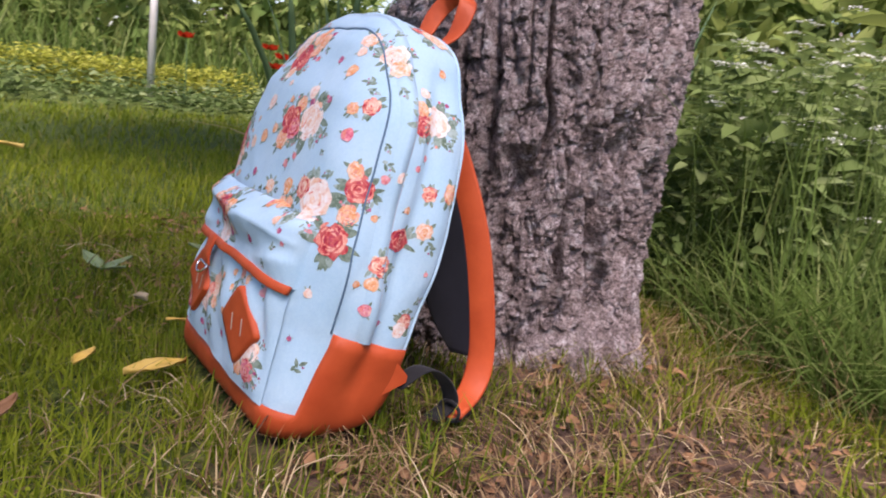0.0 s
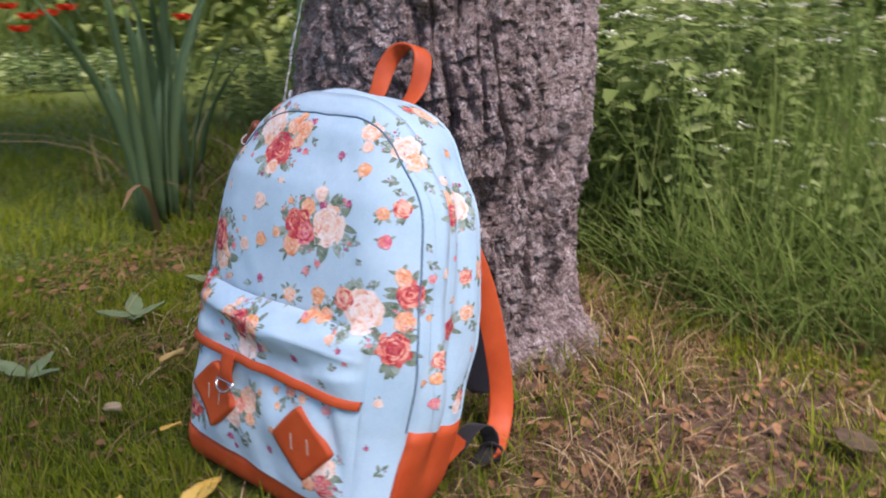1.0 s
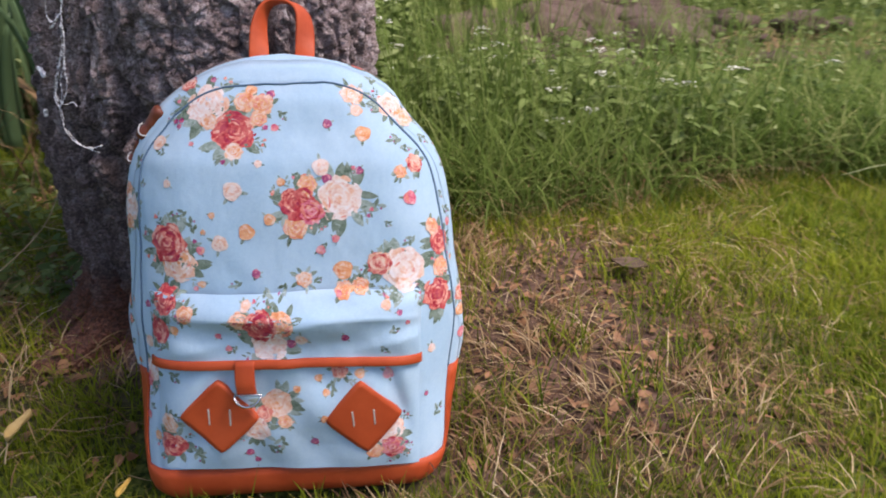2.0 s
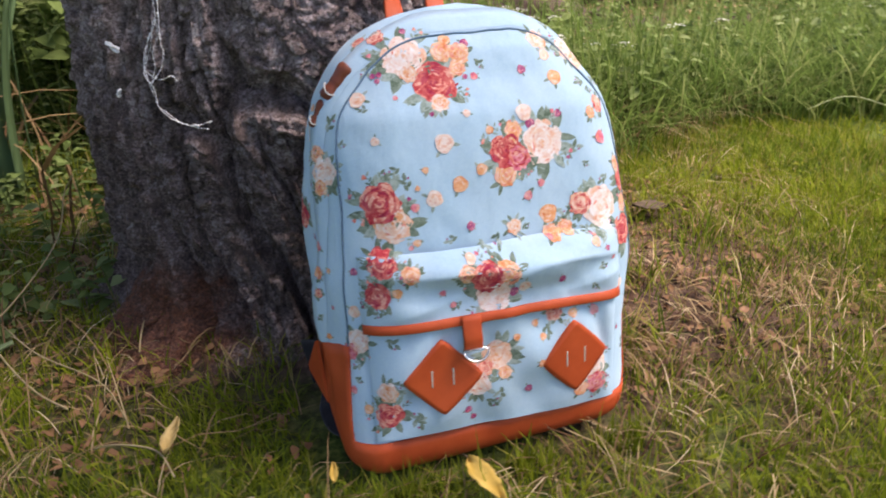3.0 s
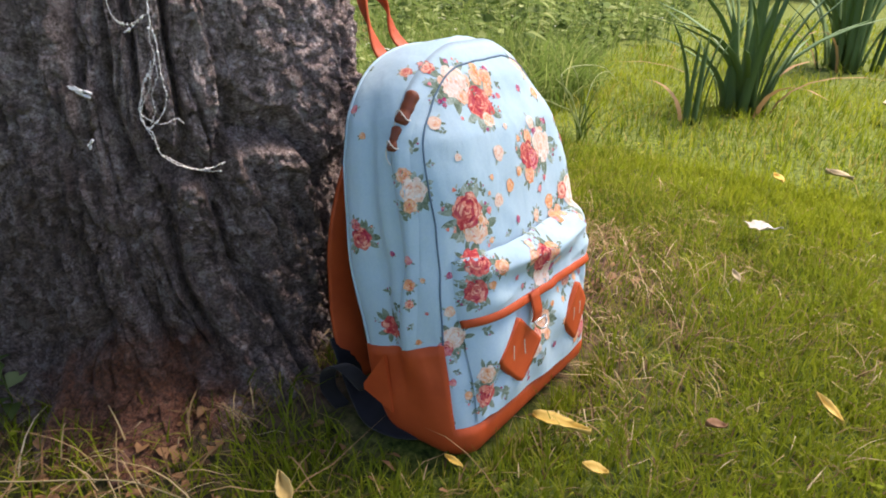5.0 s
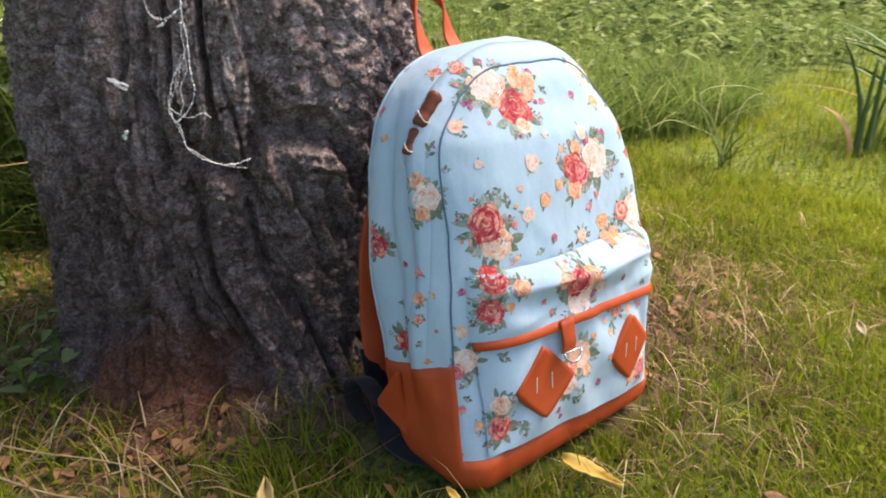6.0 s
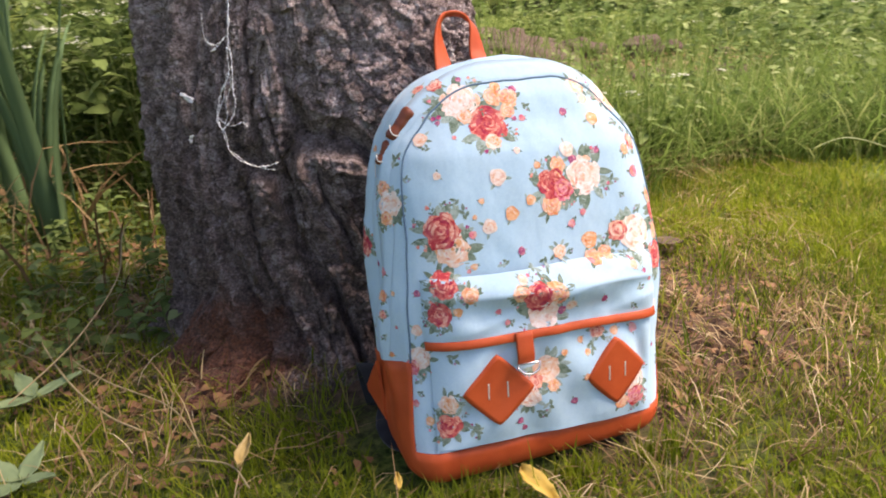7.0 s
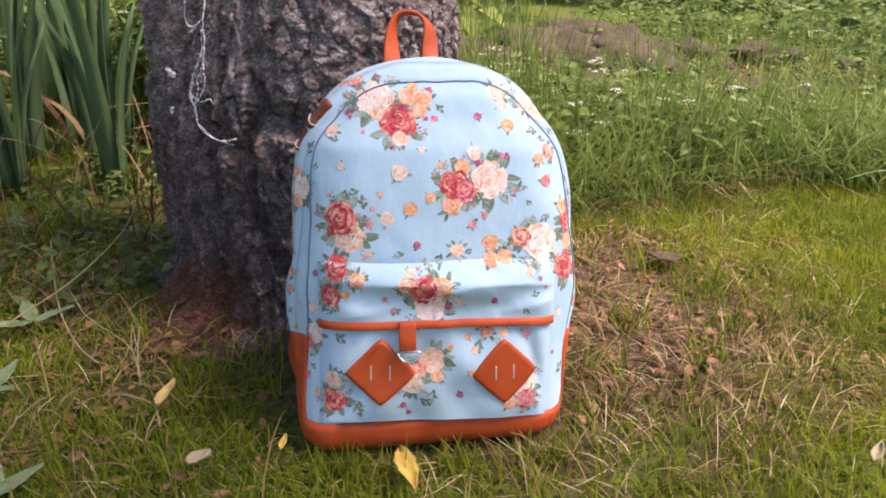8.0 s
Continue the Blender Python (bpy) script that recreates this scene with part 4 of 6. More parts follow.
INKS = [ink(*row) for row in (
    ("red", (0.36, 0.022, 0.04), (0.56, 0.058, 0.07), (0.78, 0.24, 0.20)), ("wine", (0.26, 0.012, 0.04), (0.42, 0.03, 0.07), (0.66, 0.13, 0.15)), ("coral", (0.66, 0.12, 0.11), (0.80, 0.26, 0.20), (0.88, 0.56, 0.44)),
    ("orange", (0.72, 0.20, 0.08), (0.82, 0.36, 0.16), (0.88, 0.60, 0.40)), ("peach", (0.78, 0.32, 0.18), (0.85, 0.52, 0.36), (0.88, 0.72, 0.62)), ("cream", (0.76, 0.40, 0.30), (0.86, 0.66, 0.56), (0.88, 0.82, 0.80)),
    ("ivory", (0.82, 0.56, 0.48), (0.88, 0.77, 0.72), (0.90, 0.87, 0.88)), ("rose", (0.58, 0.07, 0.14), (0.76, 0.20, 0.26), (0.86, 0.50, 0.50)), ("leaf", (0.07, 0.115, 0.08), (0.15, 0.215, 0.155), (0.28, 0.36, 0.30)),
    ("sage", (0.17, 0.25, 0.20), (0.29, 0.38, 0.32), (0.44, 0.54, 0.53)), ("plum", (0.24, 0.02, 0.11), (0.38, 0.05, 0.18), (0.58, 0.22, 0.34)))]
RED, WINE, CORAL, ORNG, PEACH, CREAM, IVORY, ROSE, LEAF, SAGE, PLUM = range(11)
ROSES = {"red": (RED, CORAL, WINE), "pink": (ROSE, CORAL, RED), "orange": (ORNG, PEACH, CORAL), "peach": (PEACH, CREAM, ORNG), "cream": (CREAM, IVORY, PEACH), "coral": (CORAL, PEACH, RED)}
DOTS = {"odot": (ORNG, PEACH), "cdot": (CREAM, PEACH), "pdot": (ROSE, CORAL), "ydot": (PEACH, CREAM), "bud": (PLUM, ROSE)}
ink_rng = random.Random(4)
turns = itertools.count()


class Stencil:
    """Flat shapes laid on the cloth round one point, each a little above the last."""

    def __init__(self, at):
        self.bm = bmesh.new()
        self.spot, self.nrm, _, _ = SHELL.find_nearest(Vector(at))
        if self.nrm.dot(self.spot - Vector((0, 0, min(max(self.spot.z, 0.05), 0.22)))) < 0:
            self.nrm = -self.nrm
        self.right = Vector((0, 0, 1)).cross(self.nrm)
        if self.right.length < 0.2:
            self.right = Vector((1, 0, 0))
        self.right.normalize()
        self.right = -self.right if self.nrm.y > 0.5 else self.right
        self.up = self.nrm.cross(self.right)
        self.layer = 0

    def put(self, u, v):
        p = self.spot + self.right * u + self.up * v + self.nrm * 0.05
        hit, nrm, _, far = POCKET_SHELL.ray_cast(p, -self.nrm, 0.075)
        if hit is None or not 0.012 < far < 0.070:
            return None
        if nrm.dot(self.nrm) < 0:
            nrm = -nrm
        return self.bm.verts.new(hit + nrm * (0.00022 + 0.0000025 * self.layer))

    def sheet(self, rows, ink):
        """rows: equal lists of (u, v)."""
        grid = [[self.put(*p) for p in row] for row in rows]
        for A, B in zip(grid, grid[1:]):
            for k in range(len(A) - 1):
                q = (A[k], A[k + 1], B[k + 1], B[k])
                if all(q) and max((a.co - b.co).length for a in q for b in q) < 0.016:
                    self.bm.faces.new(q).material_index = ink
        self.layer += 1

    def blob(self, cx, cy, r, ink, lobes=6, deep=0.12):
        ph, ph2 = ink_rng.uniform(0, 6), ink_rng.uniform(0, 6)
        n = 18
        rim = lambda a: r * (1 + deep * math.sin(lobes * a + ph) + 0.07 * math.sin(3 * a + ph2))
        self.sheet([[(cx + rim(a) * s * math.cos(a), cy + rim(a) * s * math.sin(a)) for a in [math.tau * k / n for k in range(n + 1)]] for s in (0.02, 0.5, 1.0)], ink)

    def arc(self, cx, cy, rho, a0, span, thick, ink):
        n = 7
        rows = [[], []]
        for k in range(n + 1):
            s = k / n
            a = a0 + span * s
            w = thick * math.sin(math.pi * s) ** 0.7 * 0.5
            rows[0].append((cx + (rho - w) * math.cos(a), cy + (rho - w) * math.sin(a)))
            rows[1].append((cx + (rho + w) * math.cos(a), cy + (rho + w) * math.sin(a)))
        self.sheet(rows, ink)

    def leaf(self, cx, cy, a, length, width, ink):
        n = 5
        rows = [[], [], []]
        for k in range(n + 1):
            s = k / n
            w = width * math.sin(math.pi * (0.06 + 0.94 * s)) ** 0.8 * 0.5
            bx, by = cx + length * s * math.cos(a), cy + length * s * math.sin(a)
            for j, q in enumerate((-1, 0, 1)):
                rows[j].append((bx - q * w * math.sin(a), by + q * w * math.cos(a)))
        self.sheet(rows, ink)

    def done(self, name, label):
        if not self.bm.faces:
            self.bm.free()
            return
        bmesh.ops.recalc_face_normals(self.bm, faces=self.bm.faces)
        part(name, self.bm, None, body, label, mats=INKS)


def motif(kind, x, y, z, r):
    s = Stencil((x, y, z))
    R = ink_rng
    if kind in ROSES:
        base, light, dark = ROSES[kind]
        for k in range(14 if r > 0.011 else 7):
            a = R.uniform(0, math.tau)
            s.leaf(0.7 * r * math.cos(a), 0.7 * r * math.sin(a), a + R.uniform(-0.6, 0.6), r * R.uniform(0.75, 1.2), r * R.uniform(0.32, 0.52), R.choice((LEAF, LEAF, SAGE)))
        if r > 0.011:
            for k in range(5):
                a = R.uniform(0, math.tau)
                for j in range(4):
                    s.leaf((1.05 + 0.15 * j) * r * math.cos(a), (1.05 + 0.15 * j) * r * math.sin(a), a + (-1) ** j * 0.8, r * 0.28, r * 0.10, R.choice((SAGE, LEAF)))
                s.blob(1.5 * r * math.cos(a + 0.1), 1.5 * r * math.sin(a + 0.1), r * R.uniform(0.07, 0.12), R.choice((PLUM, ROSE, CORAL)), 3)
        s.layer = 26 + next(turns) % 6 * 34
        s.blob(0, 0, r * 0.94, base, R.choice((5, 6, 7)), 0.13)
        a = R.uniform(0, 6)
        tone = (light, dark, light, base, dark, light)
        for rho, count, thick in ((0.86, 7, 0.24), (0.70, 6, 0.17), (0.52, 5, 0.17), (0.36, 4, 0.14), (0.20, 2, 0.13)):
            for k in range(count):
                a += math.tau / count * R.uniform(0.8, 1.25)
                s.arc(0.10 * r * R.uniform(-1, 1), 0.04 * r + 0.08 * r * R.uniform(-1, 1), rho * r, a, math.tau / count * R.uniform(0.6, 1.15), thick * r * R.uniform(0.7, 1.3), R.choice(tone))
        for k in range(6):
            a, d = R.uniform(0, math.tau), r * R.uniform(0.3, 0.95)
            s.leaf(d * math.cos(a), d * math.sin(a), a + R.uniform(0.9, 2.2), r * R.uniform(0.2, 0.36), r * 0.10, R.choice((light, dark, CORAL)))
        s.blob(0, 0.04 * r, r * 0.09, dark, 3)
        s.done("rose_print", "printed " + kind + " rose")
    else:
        base, light = DOTS[kind]
        for k in range(2):
            a = R.uniform(0, math.tau)
            s.leaf(0.7 * r * math.cos(a), 0.7 * r * math.sin(a), a, r * 0.9, r * 0.35, R.choice((LEAF, SAGE)))
        s.layer = 26 + next(turns) % 6 * 34
        s.blob(0, 0, r * 0.93, base, 5, 0.045)
        for k in range(3):
            s.arc(0, 0, r * (0.72 - 0.2 * k), R.uniform(0, 6), R.uniform(1.6, 2.6), r * 0.26, light)
        s.done("bud_print", "small printed flower")


def sprig(x, y, z, size, turn):
    """A loose green twig of the print."""
    s = Stencil((x, y, z))
    R = ink_rng
    for k in range(4):
        d = size * (k + 0.3) / 4
        bend = turn + 0.25 * k
        px, py = d * math.cos(turn + 0.1 * k), d * math.sin(turn + 0.1 * k)
        q = (-1) ** k
        s.leaf(px, py, bend + q * R.uniform(0.5, 0.9), size * R.uniform(0.5, 0.75), size * 0.30, R.choice((LEAF, LEAF, SAGE)))
    s.blob(size * math.cos(turn), size * math.sin(turn), size * 0.09, PLUM, 3)
    s.done("sprig_print", "printed green twig")


sprig(-0.076, -0.068, 0.230, 0.0112, 1.5)
sprig(-0.081, -0.067, 0.250, 0.0095, 3.4)
sprig(0.074, -0.067, 0.190, 0.0107, 2.3)
sprig(0.109, -0.063, 0.218, 0.0119, 3.8)
sprig(0.094, -0.067, 0.213, 0.0107, 3.9)
sprig(-0.069, -0.063, 0.300, 0.0095, 0.4)
sprig(-0.075, -0.055, 0.320, 0.0096, 0.1)
sprig(-0.005, -0.054, 0.336, 0.0089, 5.3)
sprig(-0.003, -0.070, 0.254, 0.0104, 1.6)
sprig(0.061, -0.067, 0.276, 0.0106, 1.5)
sprig(0.073, -0.068, 0.252, 0.0115, 6.3)
sprig(0.040, -0.070, 0.238, 0.0096, 3.0)
sprig(0.057, -0.066, 0.289, 0.0071, 5.3)
sprig(0.103, -0.046, 0.313, 0.0111, 3.0)
sprig(-0.094, -0.043, 0.336, 0.0099, 4.0)
sprig(-0.100, -0.065, 0.239, 0.0095, 0.9)
sprig(0.037, -0.070, 0.223, 0.0061, 4.0)
sprig(0.087, -0.068, 0.241, 0.0063, 5.5)
sprig(-0.036, -0.069, 0.188, 0.0096, 3.3)
sprig(-0.017, -0.068, 0.184, 0.0105, 4.7)
sprig(0.001, -0.069, 0.188, 0.0105, 4.2)
sprig(0.025, -0.068, 0.186, 0.0070, 0.4)
sprig(-0.088, -0.066, 0.166, 0.0110, 4.8)
sprig(-0.040, -0.066, 0.135, 0.0086, 3.7)
sprig(0.004, -0.066, 0.147, 0.0086, 1.9)
sprig(0.091, -0.066, 0.145, 0.0080, 0.2)
sprig(0.082, -0.066, 0.133, 0.0080, 5.4)
sprig(-0.100, -0.066, 0.132, 0.0103, 3.0)
sprig(-0.006, -0.066, 0.049, 0.0129, 4.5)
sprig(-0.020, -0.066, 0.037, 0.0120, 5.5)
sprig(0.040, -0.066, 0.101, 0.0109, 4.5)
sprig(0.054, -0.066, 0.101, 0.0072, 5.8)
sprig(0.104, -0.066, 0.038, 0.0114, 2.5)
sprig(-0.086, -0.066, 0.032, 0.0129, 5.0)
sprig(-0.074, -0.066, 0.029, 0.0120, 2.8)
sprig(-0.106, -0.066, 0.066, 0.0099, 5.9)
sprig(-0.107, -0.066, 0.105, 0.0115, 5.5)
sprig(0.132, -0.042, 0.052, 0.0119, 0.6)
sprig(-0.133, -0.036, 0.283, 0.0120, 0.9)
sprig(-0.143, -0.027, 0.223, 0.0130, 1.4)
sprig(-0.128, -0.045, 0.272, 0.0076, 6.1)
sprig(-0.101, -0.057, 0.299, 0.0085, 2.7)
sprig(-0.101, -0.065, 0.243, 0.0085, 3.9)
sprig(-0.094, 0.028, 0.365, 0.0086, 1.9)
sprig(-0.149, 0.003, 0.157, 0.0109, 3.2)
sprig(-0.149, 0.001, 0.144, 0.0109, 2.4)
sprig(-0.144, -0.022, 0.142, 0.0080, 2.2)
sprig(-0.146, -0.014, 0.125, 0.0072, 3.7)
sprig(-0.123, -0.045, 0.086, 0.0116, 3.7)
sprig(-0.131, -0.039, 0.068, 0.0072, 5.7)
sprig(-0.136, -0.033, 0.023, 0.0093, 4.3)
sprig(0.140, -0.036, 0.251, 0.0101, 5.8)
sprig(0.136, -0.037, 0.266, 0.0076, 5.4)
sprig(0.101, -0.053, 0.304, 0.0096, 6.2)
sprig(0.098, -0.047, 0.317, 0.0080, 4.2)
sprig(0.075, -0.031, 0.358, 0.0112, 1.0)
sprig(0.116, -0.031, 0.317, 0.0105, 5.4)
sprig(0.127, 0.022, 0.314, 0.0100, 6.1)
sprig(0.138, 0.019, 0.287, 0.0089, 5.7)
sprig(0.136, 0.032, 0.294, 0.0081, 3.6)
sprig(0.144, -0.033, 0.225, 0.0109, 4.5)
sprig(0.142, -0.038, 0.207, 0.0093, 1.3)
sprig(0.155, 0.029, 0.199, 0.0114, 5.2)
sprig(0.114, -0.061, 0.228, 0.0103, 3.6)
sprig(0.150, 0.040, 0.238, 0.0097, 1.8)
sprig(0.156, 0.007, 0.166, 0.0112, 0.4)
sprig(0.157, 0.007, 0.154, 0.0121, 5.4)
sprig(0.155, 0.030, 0.131, 0.0097, 6.2)
sprig(0.156, 0.041, 0.139, 0.0090, 0.6)
sprig(0.156, 0.010, 0.145, 0.0061, 5.0)
motif("cream", -0.066, -0.051, 0.341, 0.0190)
motif("peach", -0.064, -0.055, 0.326, 0.0076)
motif("orange", -0.033, -0.052, 0.343, 0.0094)
motif("orange", -0.018, -0.053, 0.341, 0.0101)
motif("orange", -0.021, -0.056, 0.329, 0.0076)
motif("odot", -0.028, -0.046, 0.353, 0.0057)
motif("red", -0.042, -0.058, 0.317, 0.0187)
motif("bud", -0.011, -0.049, 0.350, 0.0043)
motif("bud", -0.015, -0.057, 0.321, 0.0026)
motif("pdot", -0.007, -0.057, 0.321, 0.0037)
motif("bud", -0.093, -0.048, 0.326, 0.0026)
motif("bud", -0.088, -0.050, 0.327, 0.0026)
motif("bud", -0.090, -0.051, 0.322, 0.0026)
motif("peach", -0.041, -0.064, 0.300, 0.0083)
motif("pdot", -0.078, -0.060, 0.307, 0.0023)
motif("coral", -0.083, -0.030, 0.357, 0.0081)
motif("bud", -0.061, -0.037, 0.361, 0.0029)
motif("cdot", -0.042, -0.068, 0.267, 0.0088)
motif("bud", 0.038, -0.056, 0.325, 0.0043)
motif("odot", 0.069, -0.057, 0.317, 0.0075)
motif("cdot", -0.020, -0.067, 0.290, 0.0036)
motif("cdot", -0.099, -0.063, 0.273, 0.0041)
motif("red", 0.013, -0.069, 0.256, 0.0155)
motif("pink", 0.025, -0.069, 0.249, 0.0111)
motif("cream", 0.049, -0.069, 0.261, 0.0193)
motif("orange", 0.021, -0.068, 0.273, 0.0086)
motif("orange", 0.019, -0.069, 0.263, 0.0075)
motif("orange", 0.011, -0.070, 0.236, 0.0106)
motif("odot", -0.011, -0.070, 0.243, 0.0055)
motif("cdot", 0.033, -0.067, 0.288, 0.0079)
motif("bud", 0.038, -0.068, 0.278, 0.0048)
motif("bud", 0.066, -0.066, 0.285, 0.0037)
motif("odot", -0.001, -0.068, 0.275, 0.0039)
motif("pdot", 0.032, -0.069, 0.216, 0.0045)
motif("pdot", 0.045, -0.069, 0.226, 0.0037)
motif("odot", -0.031, -0.069, 0.232, 0.0075)
motif("odot", 0.051, -0.068, 0.198, 0.0091)
motif("cdot", -0.054, -0.068, 0.222, 0.0077)
motif("pdot", -0.071, -0.068, 0.216, 0.0041)
motif("odot", -0.060, -0.068, 0.246, 0.0031)
motif("odot", -0.068, -0.069, 0.232, 0.0025)
motif("red", -0.100, -0.064, 0.221, 0.0173)
motif("peach", -0.091, -0.066, 0.204, 0.0167)
motif("red", -0.096, -0.066, 0.233, 0.0067)
motif("pdot", -0.024, -0.069, 0.196, 0.0039)
motif("cream", 0.104, -0.064, 0.198, 0.0195)
motif("coral", 0.083, -0.067, 0.204, 0.0108)
motif("pdot", 0.110, -0.060, 0.261, 0.0067)
motif("peach", 0.059, -0.045, 0.351, 0.0104)
motif("ydot", 0.063, -0.051, 0.337, 0.0059)
motif("orange", 0.052, -0.066, 0.181, 0.0080)
motif("orange", 0.066, -0.066, 0.184, 0.0075)
motif("pdot", 0.048, -0.066, 0.178, 0.0028)
motif("red", -0.017, -0.066, 0.154, 0.0141)
motif("orange", -0.036, -0.066, 0.158, 0.0081)
motif("orange", -0.003, -0.066, 0.155, 0.0116)
motif("cream", -0.012, -0.066, 0.136, 0.0160)
motif("bud", 0.006, -0.066, 0.138, 0.0048)
motif("cdot", 0.016, -0.066, 0.143, 0.0059)
motif("ydot", -0.029, -0.066, 0.171, 0.0047)
motif("red", -0.103, -0.066, 0.172, 0.0132)
motif("orange", -0.083, -0.066, 0.162, 0.0078)
motif("red", -0.109, -0.066, 0.145, 0.0121)
motif("odot", -0.091, -0.066, 0.148, 0.0047)
motif("pdot", -0.055, -0.066, 0.144, 0.0032)
motif("pdot", -0.047, -0.066, 0.133, 0.0031)
motif("bud", 0.053, -0.066, 0.142, 0.0037)
motif("bud", 0.099, -0.066, 0.162, 0.0028)
motif("ydot", 0.088, -0.066, 0.169, 0.0048)
motif("pdot", 0.105, -0.066, 0.153, 0.0023)
motif("bud", -0.024, -0.069, 0.195, 0.0039)
motif("peach", 0.017, -0.069, 0.190, 0.0075)
motif("odot", -0.071, -0.066, 0.186, 0.0035)
motif("pdot", -0.077, -0.066, 0.182, 0.0024)
motif("peach", -0.008, -0.066, 0.079, 0.0142)
motif("coral", -0.021, -0.066, 0.068, 0.0084)
motif("cream", -0.027, -0.066, 0.054, 0.0116)
motif("orange", -0.002, -0.066, 0.062, 0.0065)
motif("coral", 0.047, -0.066, 0.110, 0.0077)
motif("odot", 0.065, -0.066, 0.108, 0.0049)
motif("odot", 0.028, -0.066, 0.103, 0.0037)
motif("odot", 0.035, -0.066, 0.090, 0.0035)
motif("pdot", 0.090, -0.066, 0.105, 0.0056)
motif("odot", 0.010, -0.066, 0.094, 0.0037)
motif("cream", 0.091, -0.066, 0.048, 0.0141)
motif("pink", 0.094, -0.066, 0.031, 0.0115)
motif("orange", 0.077, -0.066, 0.028, 0.0080)
motif("odot", 0.033, -0.066, 0.066, 0.0041)
motif("bud", 0.023, -0.066, 0.039, 0.0041)
motif("bud", -0.036, -0.066, 0.029, 0.0039)
motif("bud", -0.030, -0.066, 0.019, 0.0032)
motif("peach", -0.108, -0.066, 0.057, 0.0097)
motif("red", -0.108, -0.066, 0.034, 0.0130)
motif("cdot", 0.128, -0.049, 0.122, 0.0047)
motif("bud", 0.123, -0.048, 0.078, 0.0025)
motif("ydot", -0.108, -0.049, 0.308, 0.0075)
motif("orange", -0.140, -0.029, 0.266, 0.0073)
motif("cream", -0.138, -0.035, 0.250, 0.0128)
motif("orange", -0.141, -0.031, 0.237, 0.0067)
motif("pdot", -0.124, 0.032, 0.331, 0.0052)
motif("odot", -0.135, 0.018, 0.306, 0.0037)
motif("red", -0.149, 0.029, 0.209, 0.0112)
motif("pink", -0.148, 0.033, 0.223, 0.0060)
motif("coral", -0.096, -0.016, 0.358, 0.0065)
motif("pdot", -0.081, -0.023, 0.363, 0.0032)
motif("bud", -0.148, -0.005, 0.193, 0.0031)
motif("pdot", -0.144, -0.022, 0.186, 0.0048)
motif("orange", -0.146, -0.018, 0.162, 0.0057)
motif("odot", -0.140, -0.030, 0.165, 0.0028)
motif("coral", -0.147, -0.014, 0.144, 0.0044)
motif("red", -0.148, 0.012, 0.118, 0.0119)
motif("odot", -0.145, -0.015, 0.103, 0.0032)
motif("pdot", -0.140, -0.028, 0.132, 0.0020)
motif("bud", -0.124, -0.049, 0.165, 0.0036)
motif("ydot", -0.127, -0.045, 0.129, 0.0061)
motif("cream", -0.125, -0.044, 0.102, 0.0112)
motif("pink", -0.132, -0.036, 0.092, 0.0083)
motif("odot", -0.115, -0.053, 0.115, 0.0039)
motif("pdot", -0.132, -0.038, 0.057, 0.0041)
motif("odot", -0.122, -0.047, 0.040, 0.0049)
motif("coral", 0.114, -0.050, 0.291, 0.0086)
motif("orange", 0.102, -0.060, 0.284, 0.0062)
motif("cream", 0.092, -0.034, 0.342, 0.0129)
motif("peach", 0.104, -0.030, 0.332, 0.0096)
motif("red", 0.061, -0.003, 0.377, 0.0062)
motif("peach", 0.067, 0.014, 0.376, 0.0152)
motif("odot", 0.106, 0.014, 0.347, 0.0044)
motif("red", 0.137, -0.007, 0.293, 0.0104)
motif("cream", 0.133, 0.009, 0.302, 0.0146)
motif("orange", 0.130, -0.010, 0.307, 0.0075)
motif("cdot", 0.122, -0.007, 0.323, 0.0057)
motif("bud", 0.123, 0.019, 0.322, 0.0023)
motif("pdot", 0.144, 0.008, 0.268, 0.0033)
motif("pdot", 0.147, -0.001, 0.256, 0.0031)
motif("pdot", 0.145, -0.029, 0.237, 0.0043)
motif("cdot", 0.149, -0.016, 0.243, 0.0054)
motif("red", 0.136, -0.044, 0.221, 0.0126)
motif("orange", 0.130, -0.051, 0.235, 0.0078)
motif("orange", 0.136, -0.045, 0.197, 0.0096)
motif("odot", 0.148, -0.027, 0.203, 0.0035)
motif("coral", 0.151, 0.016, 0.239, 0.0071)
motif("orange", 0.149, 0.041, 0.246, 0.0094)
motif("red", 0.133, -0.049, 0.172, 0.0156)
motif("red", 0.155, 0.004, 0.192, 0.0110)
motif("peach", 0.154, 0.023, 0.206, 0.0080)
motif("odot", 0.153, 0.001, 0.219, 0.0037)
motif("coral", 0.155, -0.010, 0.166, 0.0097)
motif("odot", 0.155, -0.012, 0.149, 0.0065)
motif("odot", 0.150, -0.024, 0.145, 0.0036)
motif("pdot", 0.154, -0.009, 0.126, 0.0060)
motif("bud", 0.154, 0.012, 0.116, 0.0031)
motif("coral", 0.154, 0.038, 0.122, 0.0083)
motif("cream", 0.154, 0.035, 0.114, 0.0077)
motif("pdot", 0.156, 0.040, 0.170, 0.0026)


# ---- grass, straw and weeds ----
def scatter(rng, n, x0, x1, y0, y1, keep=None):
    x, y = rng.uniform(x0, x1, n), rng.uniform(y0, y1, n)
    ok = np.hypot(x + 0.13, y - 0.44) > 0.214
    ok &= ~((x > -0.172) & (x < -0.10) & (y > 0.0) & (y < 0.2))
    bagged = (np.abs(x) < 0.135) & (y > -0.03) & (y < 0.075)
    ok &= ~bagged
    if keep is not None:
        ok &= keep(x, y) > rng.uniform(0, 1, n)
    x, y = x[ok], y[ok]
    return np.stack([x, y, land(x, y) - 0.003], 1)


